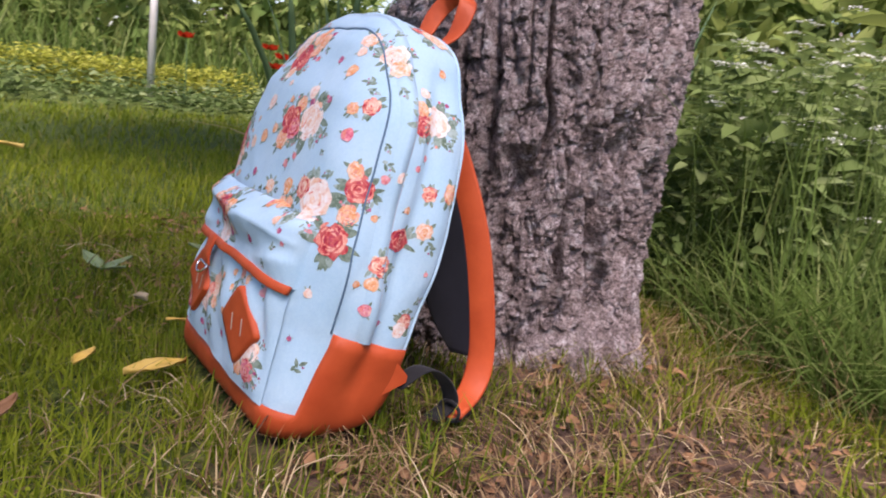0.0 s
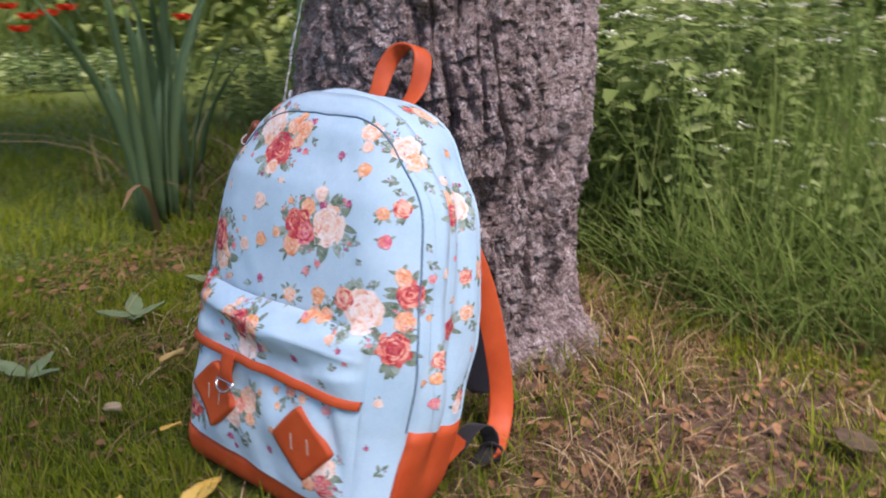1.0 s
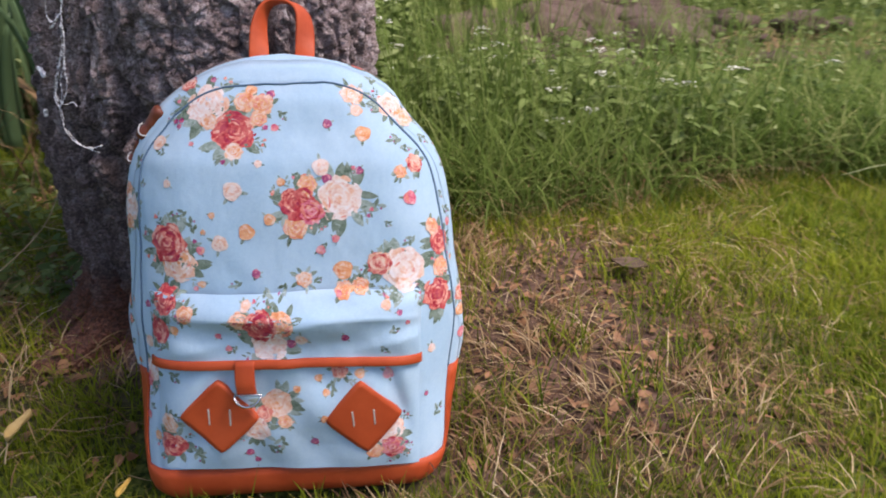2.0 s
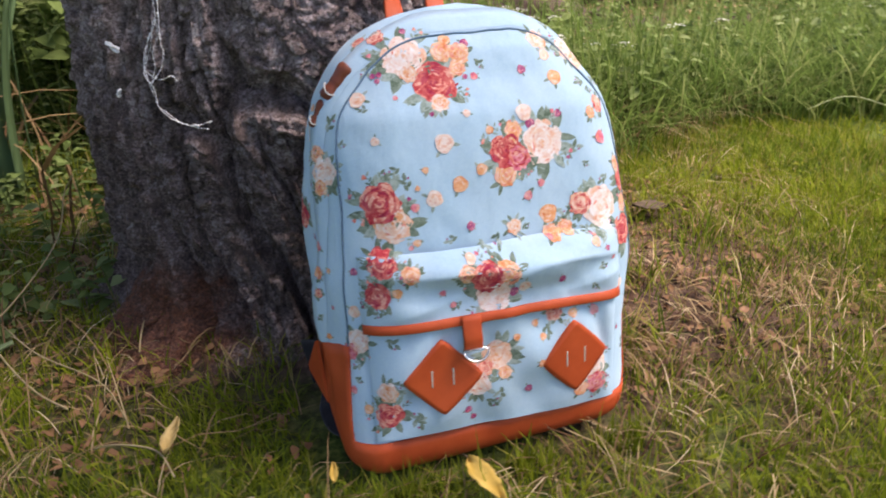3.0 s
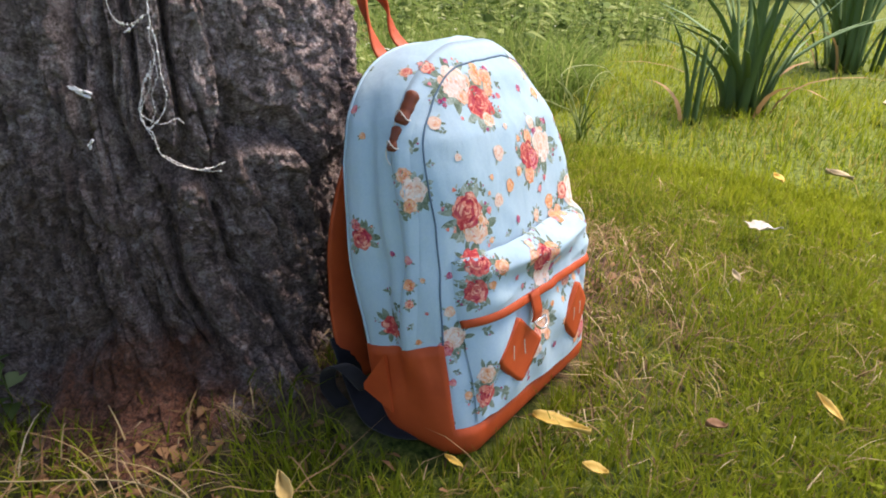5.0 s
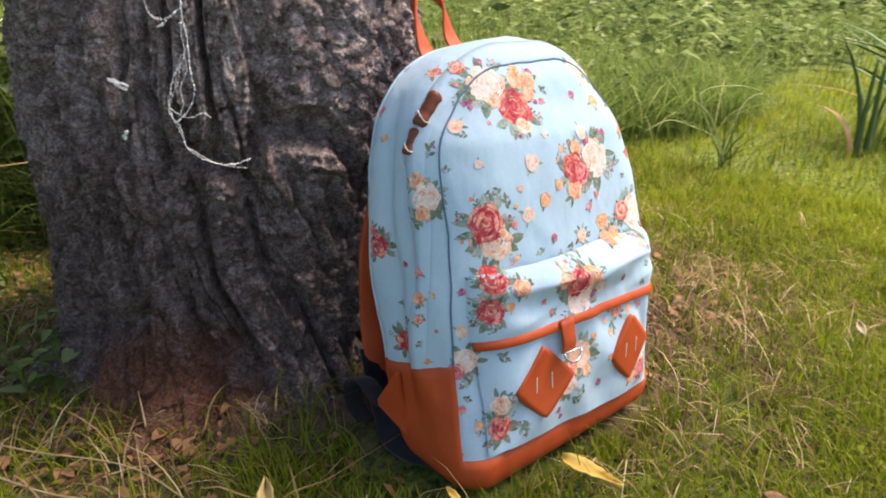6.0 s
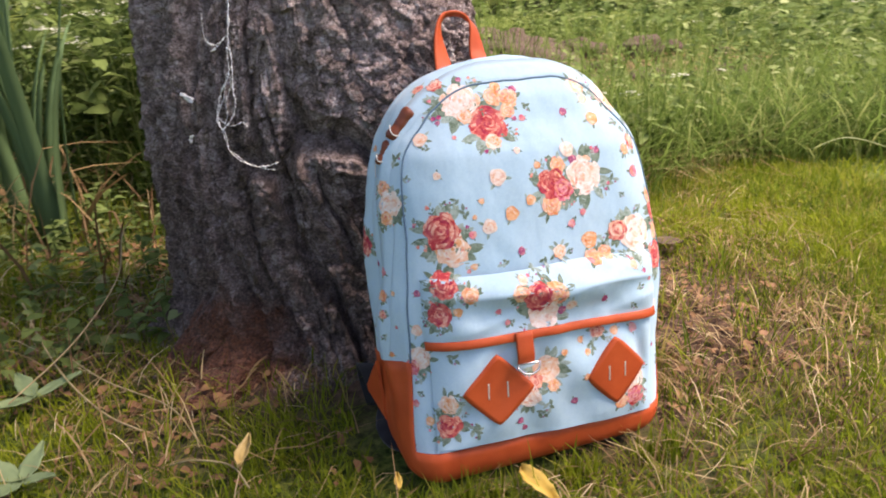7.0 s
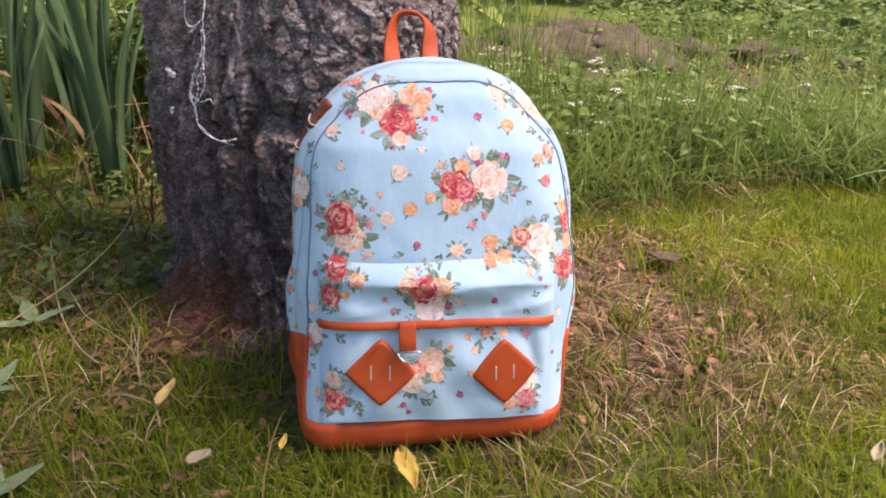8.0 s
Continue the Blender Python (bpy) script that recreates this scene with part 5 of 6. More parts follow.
def straw_zone(x, y):
    """1 where the turf is dead and bare, beside the bag and round the tree."""
    a = np.exp(-(((x - 0.34) / 0.25) ** 2 + ((y - 0.30) / 0.34) ** 2))
    b = np.exp(-(((x - 0.16) / 0.17) ** 2 + ((y + 0.04) / 0.11) ** 2)) * 0.8
    c = np.exp(-((np.hypot(x + 0.13, y - 0.44) - 0.21) / 0.11) ** 2) * (0.55 + 0.40 * np.clip((x + 0.1) / 0.1, 0, 1))
    n = noise2(x * 9 + 20, y * 9 + 20, 31) * 0.8 + 0.55
    return np.clip(np.maximum(np.maximum(a * 1.25, b), c) * n, 0, 1)


def weed_zone(x, y):
    """1 where the rough growth behind the tree stands."""
    edge = np.interp(x, [-3, -0.9, -0.45, -0.2, 0.1, 0.3, 0.9, 1.3, 2.5, 6], [1.5, 1.5, 1.25, 0.78, 0.62, 0.60, 0.70, 0.60, 0.9, 1.2]) + (noise2(x * 4 + 7, y * 4 + 7, 33) - 0.5) * 0.22
    return np.clip((y - edge) / 0.12, 0, 1)


def dug_zone(x, y):
    """1 on the dug plot past the rough, less towards its edges."""
    core = np.exp(-(np.hypot((x - 0.92) / 0.78, (y - 2.95) / 0.95) ** 4))
    thin = np.exp(-(np.hypot((x - 1.5) / 1.0, (y - 2.4) / 0.95) ** 4))
    return np.maximum(core * 0.95, thin * 0.84)


def litter_zone(x, y):
    """1 on the shaded side of the tree, where the turf is thin and littered."""
    side = np.clip((-0.10 - x) / 0.12, 0, 1) * np.clip((x + 1.1) / 0.3, 0, 1) * np.clip((y + 0.16) / 0.15, 0, 1) * np.clip((1.2 - y) / 0.3, 0, 1)
    return side * np.clip(noise2(x * 8 + 30, y * 8 + 30, 57) * 1.6 - 0.1, 0, 1)


def bed_zone(x, y):
    return np.clip((-3.9 + (noise2(x * 2 + 70, y * 2 + 70, 35) - 0.5) * 0.5 - x) / 0.3, 0, 1)


def build_lawn():
    rng = np.random.default_rng(5)
    bits = []
    lawn = lambda x, y: (1 - 0.80 * litter_zone(x, y)) * (1 - weed_zone(x, y)) * (1 - 0.9 * straw_zone(x, y)) * (1 - bed_zone(x, y)) * (0.55 + 0.45 * noise2(x * 11 + 3, y * 11 + 3, 36))
    for n, box, hh, ww in ((150000, (-0.9, 1.1, -0.75, 0.85), (0.018, 0.045), (0.0012, 0.0026)), (90000, (-2.2, 2.6, -1.6, 1.4), (0.025, 0.055), (0.002, 0.004)), (60000, (-5.0, 5.0, -2.5, 3.0), (0.03, 0.06), (0.004, 0.008))):
        p = scatter(rng, n, *box, lawn)
        if n != 150000:
            inner = (-0.9, 1.1, -0.75, 0.85) if n == 90000 else (-2.2, 2.6, -1.6, 1.4)
            p = p[~((p[:, 0] > inner[0]) & (p[:, 0] < inner[1]) & (p[:, 1] > inner[2]) & (p[:, 1] < inner[3]))]
        k = len(p)
        tuft = noise2(p[:, 0] * 22 + 5, p[:, 1] * 22 + 5, 38)
        bits.append(blades(rng, p, rng.uniform(*hh, k) * (0.6 + 0.9 * tuft), rng.uniform(*ww, k), rng.uniform(0.15, 1.15, k), 2))
    # green tufts left standing in the dead turf and beside the tree
    p = scatter(rng, 30000, -0.75, 0.95, -0.45, 0.75, lambda x, y: np.clip(straw_zone(x, y) + 0.8 * litter_zone(x, y), 0, 1) * (noise2(x * 16 + 6, y * 16 + 6, 73) > 0.66) * np.clip(noise2(x * 40, y * 40, 74) * 2 - 0.5, 0, 1))
    k = len(p)
    bits.append(blades(rng, p, rng.uniform(0.02, 0.075, k), rng.uniform(0.0012, 0.0028, k), rng.uniform(0.3, 1.3, k), 3, 1.1))
    # tufts against the front of the bag
    k = 420
    x = rng.uniform(-0.16, 0.16, k)
    y = rng.uniform(-0.062, -0.036, k)
    keep = noise2(x * 38 + 5, y * 20 + 5, 55) > 0.42
    x, y = x[keep], y[keep]
    k = len(x)
    bits.append(blades(rng, np.stack([x, y, land(x, y) - 0.003], 1), rng.uniform(0.02, 0.048, k), rng.uniform(0.0012, 0.0026, k), rng.uniform(0.05, 0.5, k), 2, 1.0, rng.uniform(-0.4, 3.54, k)))
    v, t = join_soup(bits)
    tagged(mesh_np("lawn_grass", v, t, LAWN), "short patchy green and yellowing lawn grass", "grass", kind="stuff")


def build_straw():
    rng = np.random.default_rng(6)
    bits = []
    for n, keep, hh in ((36000, lambda x, y: straw_zone(x, y) * (1 - 0.7 * weed_zone(x, y)) * np.clip(noise2(x * 21 + 8, y * 21 + 8, 71) * 1.8 - 0.25, 0.1, 1), (0.015, 0.062)), (36000, lambda x, y: (0.12 + 0.40 * noise2(x * 7 + 60, y * 7 + 60, 44)) * np.clip(1.6 - 1.6 * np.maximum(np.abs(x - 0.1) / 0.9, np.abs(y - 0.17) / 0.82) ** 2, 0, 1), (0.012, 0.042)), (11000, lambda x, y: weed_zone(x, y) * 0.8, (0.06, 0.18))):
        p = scatter(rng, n, -0.8, 1.0, -0.65, 1.0, keep)
        k = len(p)
        p[:, 2] += rng.uniform(0, 0.012, k)
        lie = noise2(p[:, 0] * 9 + 4, p[:, 1] * 9 + 4, 72) * 9.0 + rng.normal(0, 0.75, k)        # combed over in swirls
        bits.append(blades(rng, p, rng.uniform(*hh, k), rng.uniform(0.0009, 0.0020, k), rng.uniform(0.9, 1.7, k), 3, 0.5, lie))
    # long bent stalks strewn over the litter beside the tree
    p = scatter(rng, 520, -0.75, -0.12, -0.10, 0.75, litter_zone)
    k = len(p)
    p[:, 2] += rng.uniform(0.004, 0.02, k)
    bits.append(blades(rng, p, rng.uniform(0.04, 0.10, k), rng.uniform(0.0012, 0.0024, k), rng.uniform(1.0, 1.8, k), 5, 0.8))
    # pale chips and stalks on the dug plot
    p = scatter(rng, 9000, 0.3, 2.8, 1.5, 4.0, lambda x, y: dug_zone(x, y) * noise2(x * 4, y * 4, 47))
    k = len(p)
    p[:, 2] += rng.uniform(0.005, 0.02, k)
    bits.append(blades(rng, p, rng.uniform(0.02, 0.09, k), rng.uniform(0.003, 0.009, k), rng.uniform(1.3, 1.8, k), 3, 0.4))
    # withered growth between the irises
    p = scatter(rng, 900, -1.6, -0.4, 0.55, 1.9, lambda x, y: 0.35 + 0.5 * noise2(x * 5, y * 5, 48))
    k = len(p)
    bits.append(blades(rng, p, rng.uniform(0.05, 0.26, k), rng.uniform(0.002, 0.006, k), rng.uniform(0.4, 1.4, k), 3, 0.9))
    v, t = join_soup(bits)
    tagged(mesh_np("dry_grass", v, t, DRY), "dry tan straw and dead grass on bare soil", "dry grass", kind="stuff")


def build_tall():
    rng = np.random.default_rng(7)
    bits = []
    # long soft grass along the edge of the rough
    p = scatter(rng, 27000, -0.75, 1.9, 0.45, 1.5, lambda x, y: weed_zone(x, y) * np.clip(1.25 - (y - 0.7) * 1.2, 0.12, 1))
    k = len(p)
    bits.append(blades(rng, p, rng.uniform(0.08, 0.24, k), rng.uniform(0.002, 0.0045, k), rng.uniform(0.5, 1.3, k), 4, 1.2))
    p = scatter(rng, 7000, -2.4, 5, 0.6, 4.0, lambda x, y: weed_zone(x, y) * (1 - dug_zone(x, y)))
    k = len(p)
    bits.append(blades(rng, p, rng.uniform(0.10, 0.24, k), rng.uniform(0.003, 0.007, k), rng.uniform(0.3, 1.1, k), 4, 1.2))
    # tall bents
    p = scatter(rng, 1300, -0.9, 0.45, 0.75, 2.0, weed_zone)
    k = len(p)
    bits.append(blades(rng, p, rng.uniform(0.3, 0.6, k), rng.uniform(0.002, 0.0035, k), rng.uniform(0.1, 0.5, k), 4, 1.5))
    p = scatter(rng, 500, 0.6, 2.6, 0.75, 2.4, weed_zone)
    k = len(p)
    bits.append(blades(rng, p, rng.uniform(0.18, 0.38, k), rng.uniform(0.002, 0.0035, k), rng.uniform(0.1, 0.6, k), 4, 1.5))
    p = scatter(rng, 420, 0.02, 1.0, 0.62, 1.2, weed_zone)
    k = len(p)
    bits.append(blades(rng, p, rng.uniform(0.22, 0.48, k), rng.uniform(0.0018, 0.003, k), rng.uniform(0.1, 0.7, k), 5, 1.6))
    # sunny meadow past the border
    p = scatter(rng, 5000, -9.5, -6.4, -3.0, 5.0)
    k = len(p)
    bits.append(blades(rng, p, rng.uniform(0.4, 0.95, k), rng.uniform(0.008, 0.02, k), rng.uniform(0.2, 0.8, k), 4, 1.2))
    v, t = join_soup(bits)
    tagged(mesh_np("tall_grass", v, t, TALL), "long bending green meadow grass behind the tree", "grass", kind="stuff")


def weeds(rng, p, hh, per, size, lean=0.2, low=0.25):
    """Stems with leaves up their length, from low to the tip."""
    k = len(p)
    H = rng.uniform(*hh, k)
    head = rng.uniform(0, math.tau, k)
    ln = rng.uniform(0.02, lean, k)
    bits = [blades(rng, p, H, np.full(k, 0.0032), ln, 3, 1.0, head)]
    out = np.stack([np.cos(head), np.sin(head), 0 * head], 1)
    tips = []
    for i in range(per):
        s = low + (1 - low) * (i + rng.uniform(0.2, 1.0, k)) / per
        at = p + out * (H * ln * (0.25 * s + 0.75 * s**2))[:, None] + np.array([0, 0, 1.0]) * (H * s * 0.98)[:, None]
        a = rng.uniform(0, math.tau, k)
        way = np.stack([np.cos(a), np.sin(a), rng.uniform(-0.25, 0.5, k)], 1)
        L = rng.uniform(*size, k) * (1.15 - 0.45 * s)
        bits.append(leaves(rng, at, way, L, L * rng.uniform(0.42, 0.7, k), rng.uniform(0.1, 0.4)))
        tips = at
    return join_soup(bits), tips


def build_weeds():
    rng = np.random.default_rng(8)
    bits, flowers = [], []
    tall_keep = lambda x, y: weed_zone(x, y) * (x < 0.06 + 0.10 * (y - 0.8)) * (y > 0.8)
    for n, box, hh, per, size, keep, fl, low in (
        (1000, (-0.75, 0.6, 0.8, 2.6), (0.32, 0.60), 12, (0.035, 0.075), tall_keep, 0.45, 0.45),
        (700, (-0.6, 0.5, 0.75, 1.6), (0.10, 0.28), 8, (0.025, 0.05), tall_keep, 0.0, 0.2),
        (700, (-2.6, -0.5, 1.3, 3.2), (0.18, 0.42), 10, (0.03, 0.07), weed_zone, 0.05, 0.25),
        (420, (0.25, 1.8, 0.85, 2.2), (0.05, 0.17), 8, (0.02, 0.045), weed_zone, 0.02, 0.2),
        (900, (0.8, 3.4, 0.9, 4.0), (0.08, 0.24), 9, (0.025, 0.055), weed_zone, 0.015, 0.2),
        (1400, (-7, -3.9, -2.5, 3.5), (0.10, 0.25), 9, (0.04, 0.09), bed_zone, 0.04, 0.2),
        (700, (1.5, 6.5, 0.9, 5.0), (0.2, 0.5), 9, (0.05, 0.10), weed_zone, 0.08, 0.2),
        (300, (0.0, 0.75, 0.85, 1.5), (0.12, 0.26), 9, (0.03, 0.06), weed_zone, 0.1, 0.2),
        (160, (-0.75, -0.36, 0.35, 1.25), (0.03, 0.10), 7, (0.015, 0.04), lambda x, y: 0.7 + 0 * x, 0.0, 0.2)):
        p = scatter(rng, n, *box, keep)
        dug = dug_zone(p[:, 0], p[:, 1]) > rng.uniform(0, 1, len(p))
        p = p[~dug]
        soup, tips = weeds(rng, p, hh, per, size, 0.25, low)
        bits.append(soup)
        pick = rng.uniform(0, 1, len(tips)) < fl
        flowers.append(tips[pick])
    v, t = join_soup(bits)
    tagged(mesh_np("weed_thicket", v, t, WEED), "dense leafy green weeds and nettles behind the tree", "weeds", kind="stuff")
    f = np.concatenate(flowers)
    each = 26
    at = np.repeat(f, each, 0)
    k = len(at)
    a, r = rng.uniform(0, math.tau, k), rng.uniform(0, 0.022, k)
    at = at + np.stack([r * np.cos(a), r * np.sin(a), 0.014 - r * 0.25 + rng.uniform(-0.002, 0.002, k)], 1)
    way = np.stack([np.cos(a), np.sin(a), rng.uniform(0.0, 0.6, k)], 1)
    L = rng.uniform(0.004, 0.008, k)
    v, t = leaves(rng, at, way, L, L * 0.9)
    tagged(mesh_np("umbel_flowers", v, t, WHITE_PETAL), "small white flower heads on the tall weeds", "flowers", kind="stuff")


def build_clover():
    """Small round-leaved weeds low in the lawn."""
    rng = np.random.default_rng(17)
    p = scatter(rng, 2600, -0.9, 1.6, -0.8, 0.7, lambda x, y: (1 - straw_zone(x, y)) * (1 - weed_zone(x, y)) * np.clip(noise2(x * 6 + 2, y * 6 + 2, 49) * 2.2 - 0.9, 0, 1))
    each = 3
    at = np.repeat(p, each, 0)
    k = len(at)
    at[:, 2] += rng.uniform(0.008, 0.03, k)
    a = np.tile(np.arange(each) * math.tau / each, len(p)) + np.repeat(rng.uniform(0, 6, len(p)), each)
    way = np.stack([np.cos(a), np.sin(a), rng.uniform(-0.1, 0.4, k)], 1)
    L = np.repeat(rng.uniform(0.004, 0.009, len(p)), each)
    v, t = leaves(rng, at, way, L, L * 0.8, 0.15)
    tagged(mesh_np("lawn_weeds", v, t, LAWN), "small round-leaved green weeds low in the lawn", "weeds", kind="stuff")


def build_litter():
    """Brown scraps of old leaves in the thin turf beside the tree."""
    rng = np.random.default_rng(19)
    p = scatter(rng, 5200, -0.95, 0.0, -0.15, 1.0, litter_zone)
    q = scatter(rng, 900, 0.1, 0.6, 0.0, 0.65, straw_zone)
    p = np.concatenate([p, q])
    k = len(p)
    p[:, 2] += rng.uniform(0.004, 0.018, k)
    a = rng.uniform(0, math.tau, k)
    way = np.stack([np.cos(a), np.sin(a), rng.uniform(-0.25, 0.45, k)], 1)
    L = rng.uniform(0.006, 0.022, k)
    v, t = leaves(rng, p, way, L, L * rng.uniform(0.35, 0.8, k), 0.2)
    tagged(mesh_np("leaf_litter", v, t, BROWN_LEAF), "brown crumbled leaf litter in the thin grass", "leaf litter", kind="stuff")


build_lawn()
build_litter()
build_clover()
build_straw()
build_tall()
build_weeds()


# ---- iris clumps ----
def iris_plant(x, y, count, tall, spread, seed, dead=2, splay=0.45, wide=0.030, material=None):
    rng = np.random.default_rng(seed)
    clump = thing("iris_plant", (x, y, float(land(x, y))), "clump of upright sword-shaped blue-green iris leaves", "plant", "iris clumps")
    for i in range(count):
        a = rng.uniform(0, math.tau)
        r = rng.uniform(0, spread)
        base = np.array([[r * math.cos(a), r * math.sin(a), -0.01]])
        v, t = blades(rng, base, np.array([tall * rng.uniform(0.6, 1.1)]), np.array([wide * rng.uniform(0.75, 1.2)]), np.array([rng.uniform(0.05, splay)]), 6, 1.6, np.array([a + rng.normal(0, 0.5)]))
        ob = mesh_np("leaf", v, t, material or IRIS, clump, smooth=True)
        ob.modifiers.new("thick", "SOLIDIFY").thickness = 0.0015
    for i in range(dead):
        a = rng.uniform(0, math.tau)
        base = np.array([[spread * math.cos(a), spread * math.sin(a), 0.0]])
        v, t = blades(rng, base, np.array([tall * 0.6]), np.array([0.016]), np.array([1.2]), 6, 1.2, np.array([a]))
        ob = mesh_np("dead_leaf", v, t, DRY, clump, smooth=True)
        tagged(ob, "withered tan leaf")
    return clump


for row in ((-1.02, 0.50, 10, 0.55, 0.07, 1), (-0.80, 0.98, 7, 0.48, 0.05, 2), (-0.68, 1.22, 7, 0.55, 0.06, 3), (-0.90, 1.25, 8, 0.55, 0.08, 4), (-1.30, 0.72, 9, 0.60, 0.1, 5), (-1.15, 1.05, 9, 0.55, 0.09, 11), (-0.60, 1.00, 6, 0.62, 0.05, 21, 2, 0.22, 0.044), (-0.78, 1.42, 8, 0.70, 0.08, 22, 2, 0.25, 0.046), (-0.98, 1.70, 8, 0.72, 0.10, 23, 2, 0.25, 0.046), (1.80, 0.24, 30, 0.48, 0.08, 6, 4, 1.0, 0.024), (1.50, 0.31, 9, 0.30, 0.04, 7, 1, 0.5, 0.012), (2.95, 0.12, 30, 0.65, 0.12, 8, 3, 1.0, 0.03), (1.12, 0.48, 9, 0.16, 0.05, 9, 0, 1.0, 0.005, TALL)):
    iris_plant(*row)


# ---- fallen leaves and scraps ----
def fallen_leaf(name, x, y, z, length, width, heading, curl, material, label, tip=0.0, category="leaf"):
    bm = bmesh.new()
    nu, nv = 10, 6
    rows = []
    for i in range(nu + 1):
        s = i / nu
        half = width / 2 * (math.sin(math.pi * min(s * 1.02, 1) ** 0.8) ** 0.9 + 0.03) * (1 + 0.10 * math.sin(s * 23))
        rows.append([])
        for j in range(nv + 1):
            q = j / nv * 2 - 1
            lift = curl * (q * q) * width * 0.5 + tip * s * length + 0.06 * length * math.sin(s * 5 + q * 1.5) * curl
            rows[-1].append(bm.verts.new((length * (s - 0.5), half * q * (1 - 0.3 * abs(curl)), lift)))
    for A, B in zip(rows, rows[1:]):
        for j in range(nv):
            bm.faces.new((A[j], B[j], B[j + 1], A[j + 1]))
    me_ob = part(name, bm, material, None)
    me_ob.matrix_world = Matrix.Translation((x, y, z)) @ Matrix.Rotation(radians(heading), 4, "Z")
    th = me_ob.modifiers.new("thick", "SOLIDIFY")
    th.thickness = 0.0008
    tagged(me_ob, label, category)
    return me_ob


fallen_leaf("fallen_leaf", -0.034, -0.074, 0.012, 0.064, 0.024, -80, 0.45, YELLOW_LEAF, "long yellow fallen leaf lying on the grass")
fallen_leaf("fallen_leaf", 0.16, -0.30, 0.014, 0.035, 0.014, 70, 0.7, YELLOW_LEAF, "small yellow fallen leaf curled in the lawn", 0.5)
fallen_leaf("fallen_leaf", -0.078, -0.134, 0.008, 0.026, 0.017, 120, 0.6, YELLOW_LEAF, "small yellow fallen leaf curled in the lawn", 0.3)
fallen_leaf("fallen_leaf", -0.159, -0.022, 0.018, 0.024, 0.008, 80, 0.6, YELLOW_LEAF, "small yellow fallen leaf sunk in the grass")
fallen_leaf("fallen_leaf", -0.295, 0.068, 0.020, 0.032, 0.018, 60, 0.8, TAN_LEAF, "yellowish tan curled fallen leaf on the grass", 0.4)
fallen_leaf("fallen_leaf", -0.24, -0.045, 0.018, 0.024, 0.021, 20, 0.7, PALE_LEAF, "pale curled fallen leaf on the grass", 0.2)
fallen_leaf("fallen_leaf", 0.05, -0.21, 0.020, 0.026, 0.016, 140, 0.7, BROWN_LEAF, "brown curled fallen leaf in the lawn", 0.3)
fallen_leaf("fallen_leaf", 0.452, 0.432, 0.006, 0.056, 0.038, 150, 0.2, DARK_LEAF, "dark brown rotten leaf among dead grass")
fallen_leaf("fallen_leaf", 0.44, -0.12, 0.020, 0.026, 0.012, 40, 0.6, PALE_LEAF, "pale scrap of dry leaf in the lawn", 0.3)
fallen_leaf("fallen_leaf", 1.00, -0.05, 0.025, 0.06, 0.018, 30, 0.5, YELLOW_LEAF, "pale yellow fallen leaf on the lawn")
fallen_leaf("fallen_leaf", 1.11, -0.15, 0.025, 0.07, 0.025, 60, 0.6, PALE_LEAF, "pale grey fallen leaf on the lawn")
fallen_leaf("fallen_leaf", 1.99, -0.15, 0.03, 0.12, 0.06, 20, 0.5, PALE_LEAF, "pale grey fallen leaf on the lawn")
fallen_leaf("fallen_leaf", -1.70, -0.10, 0.03, 0.09, 0.04, 60, 0.5, YELLOW_LEAF, "orange yellow fallen leaf on the lawn")


def paper_scrap(x, y, heading):
    """A torn bit of paper, folded once and bent."""
    bm = bmesh.new()
    rows = []
    for i in range(7):
        u = i / 6 - 0.5
        rows.append([])
        for j in range(6):
            v = j / 5 - 0.5
            edge = 1 + 0.12 * math.sin(i * 2.3 + j) * (abs(v) == 0.5)
            rows[-1].append(bm.verts.new((0.055 * u * (1 - 0.3 * v), 0.046 * v * edge + 0.012 * u, 0.020 * abs(u + 0.15) + 0.010 * v + 0.003 * math.sin(i * 1.7 + j * 2.1))))
    for A, B in zip(rows, rows[1:]):
        for j in range(5):
            bm.faces.new((A[j], B[j], B[j + 1], A[j + 1]))
    ob = tagged(part("paper_scrap", bm, PAPER, smooth=False), "crumpled greyish white paper scrap lying on the lawn", "paper")
    ob.matrix_world = Matrix.Translation((x, y, 0.022)) @ pose(0, 0, 0, -12, 8, heading) @ Matrix.Scale(0.8, 4)
    ob.modifiers.new("thick", "SOLIDIFY").thickness = 0.0006


paper_scrap(0.68, -0.10, 50)


def broad_plant(x, y, heads, size, label):
    p = thing("plantain", (x, y, float(land(x, y))), label, "plant", "broad-leaved weeds")
    for head, s in heads:
        ob = fallen_leaf("leaf", 0, 0, 0, size * s, size * s * 0.45, 0, 0.25, BROAD_LEAF, "", 0.12)
        del ob["category"]
        ob.parent = p
        ob.matrix_world = Matrix.Translation((x, y, float(land(x, y)) + 0.020)) @ pose(0, 0, 0, 0, -10, head) @ Matrix.Translation((size * s * 0.5, 0, 0))
    return p


broad_plant(-0.515, 0.14, ((70, 0.8), (150, 1), (240, 0.9), (330, 0.7)), 0.062, "broad-leaved green weed in the grass")
broad_plant(-0.53, 0.31, ((10, 0.9), (120, 0.8), (230, 0.9)), 0.065, "broad-leaved green weed in the grass")
broad_plant(-0.43, -0.06, ((30, 0.9), (110, 0.9), (200, 1)), 0.055, "broad-leaved green weed in the grass")


def stem(pts, rad, label):
    bm = bmesh.new()
    tube(bm, smooth_line(pts, 24), rad, 5)
    return tagged(part("dry_stem", bm, TWIG), label, "stem", "dry stems")


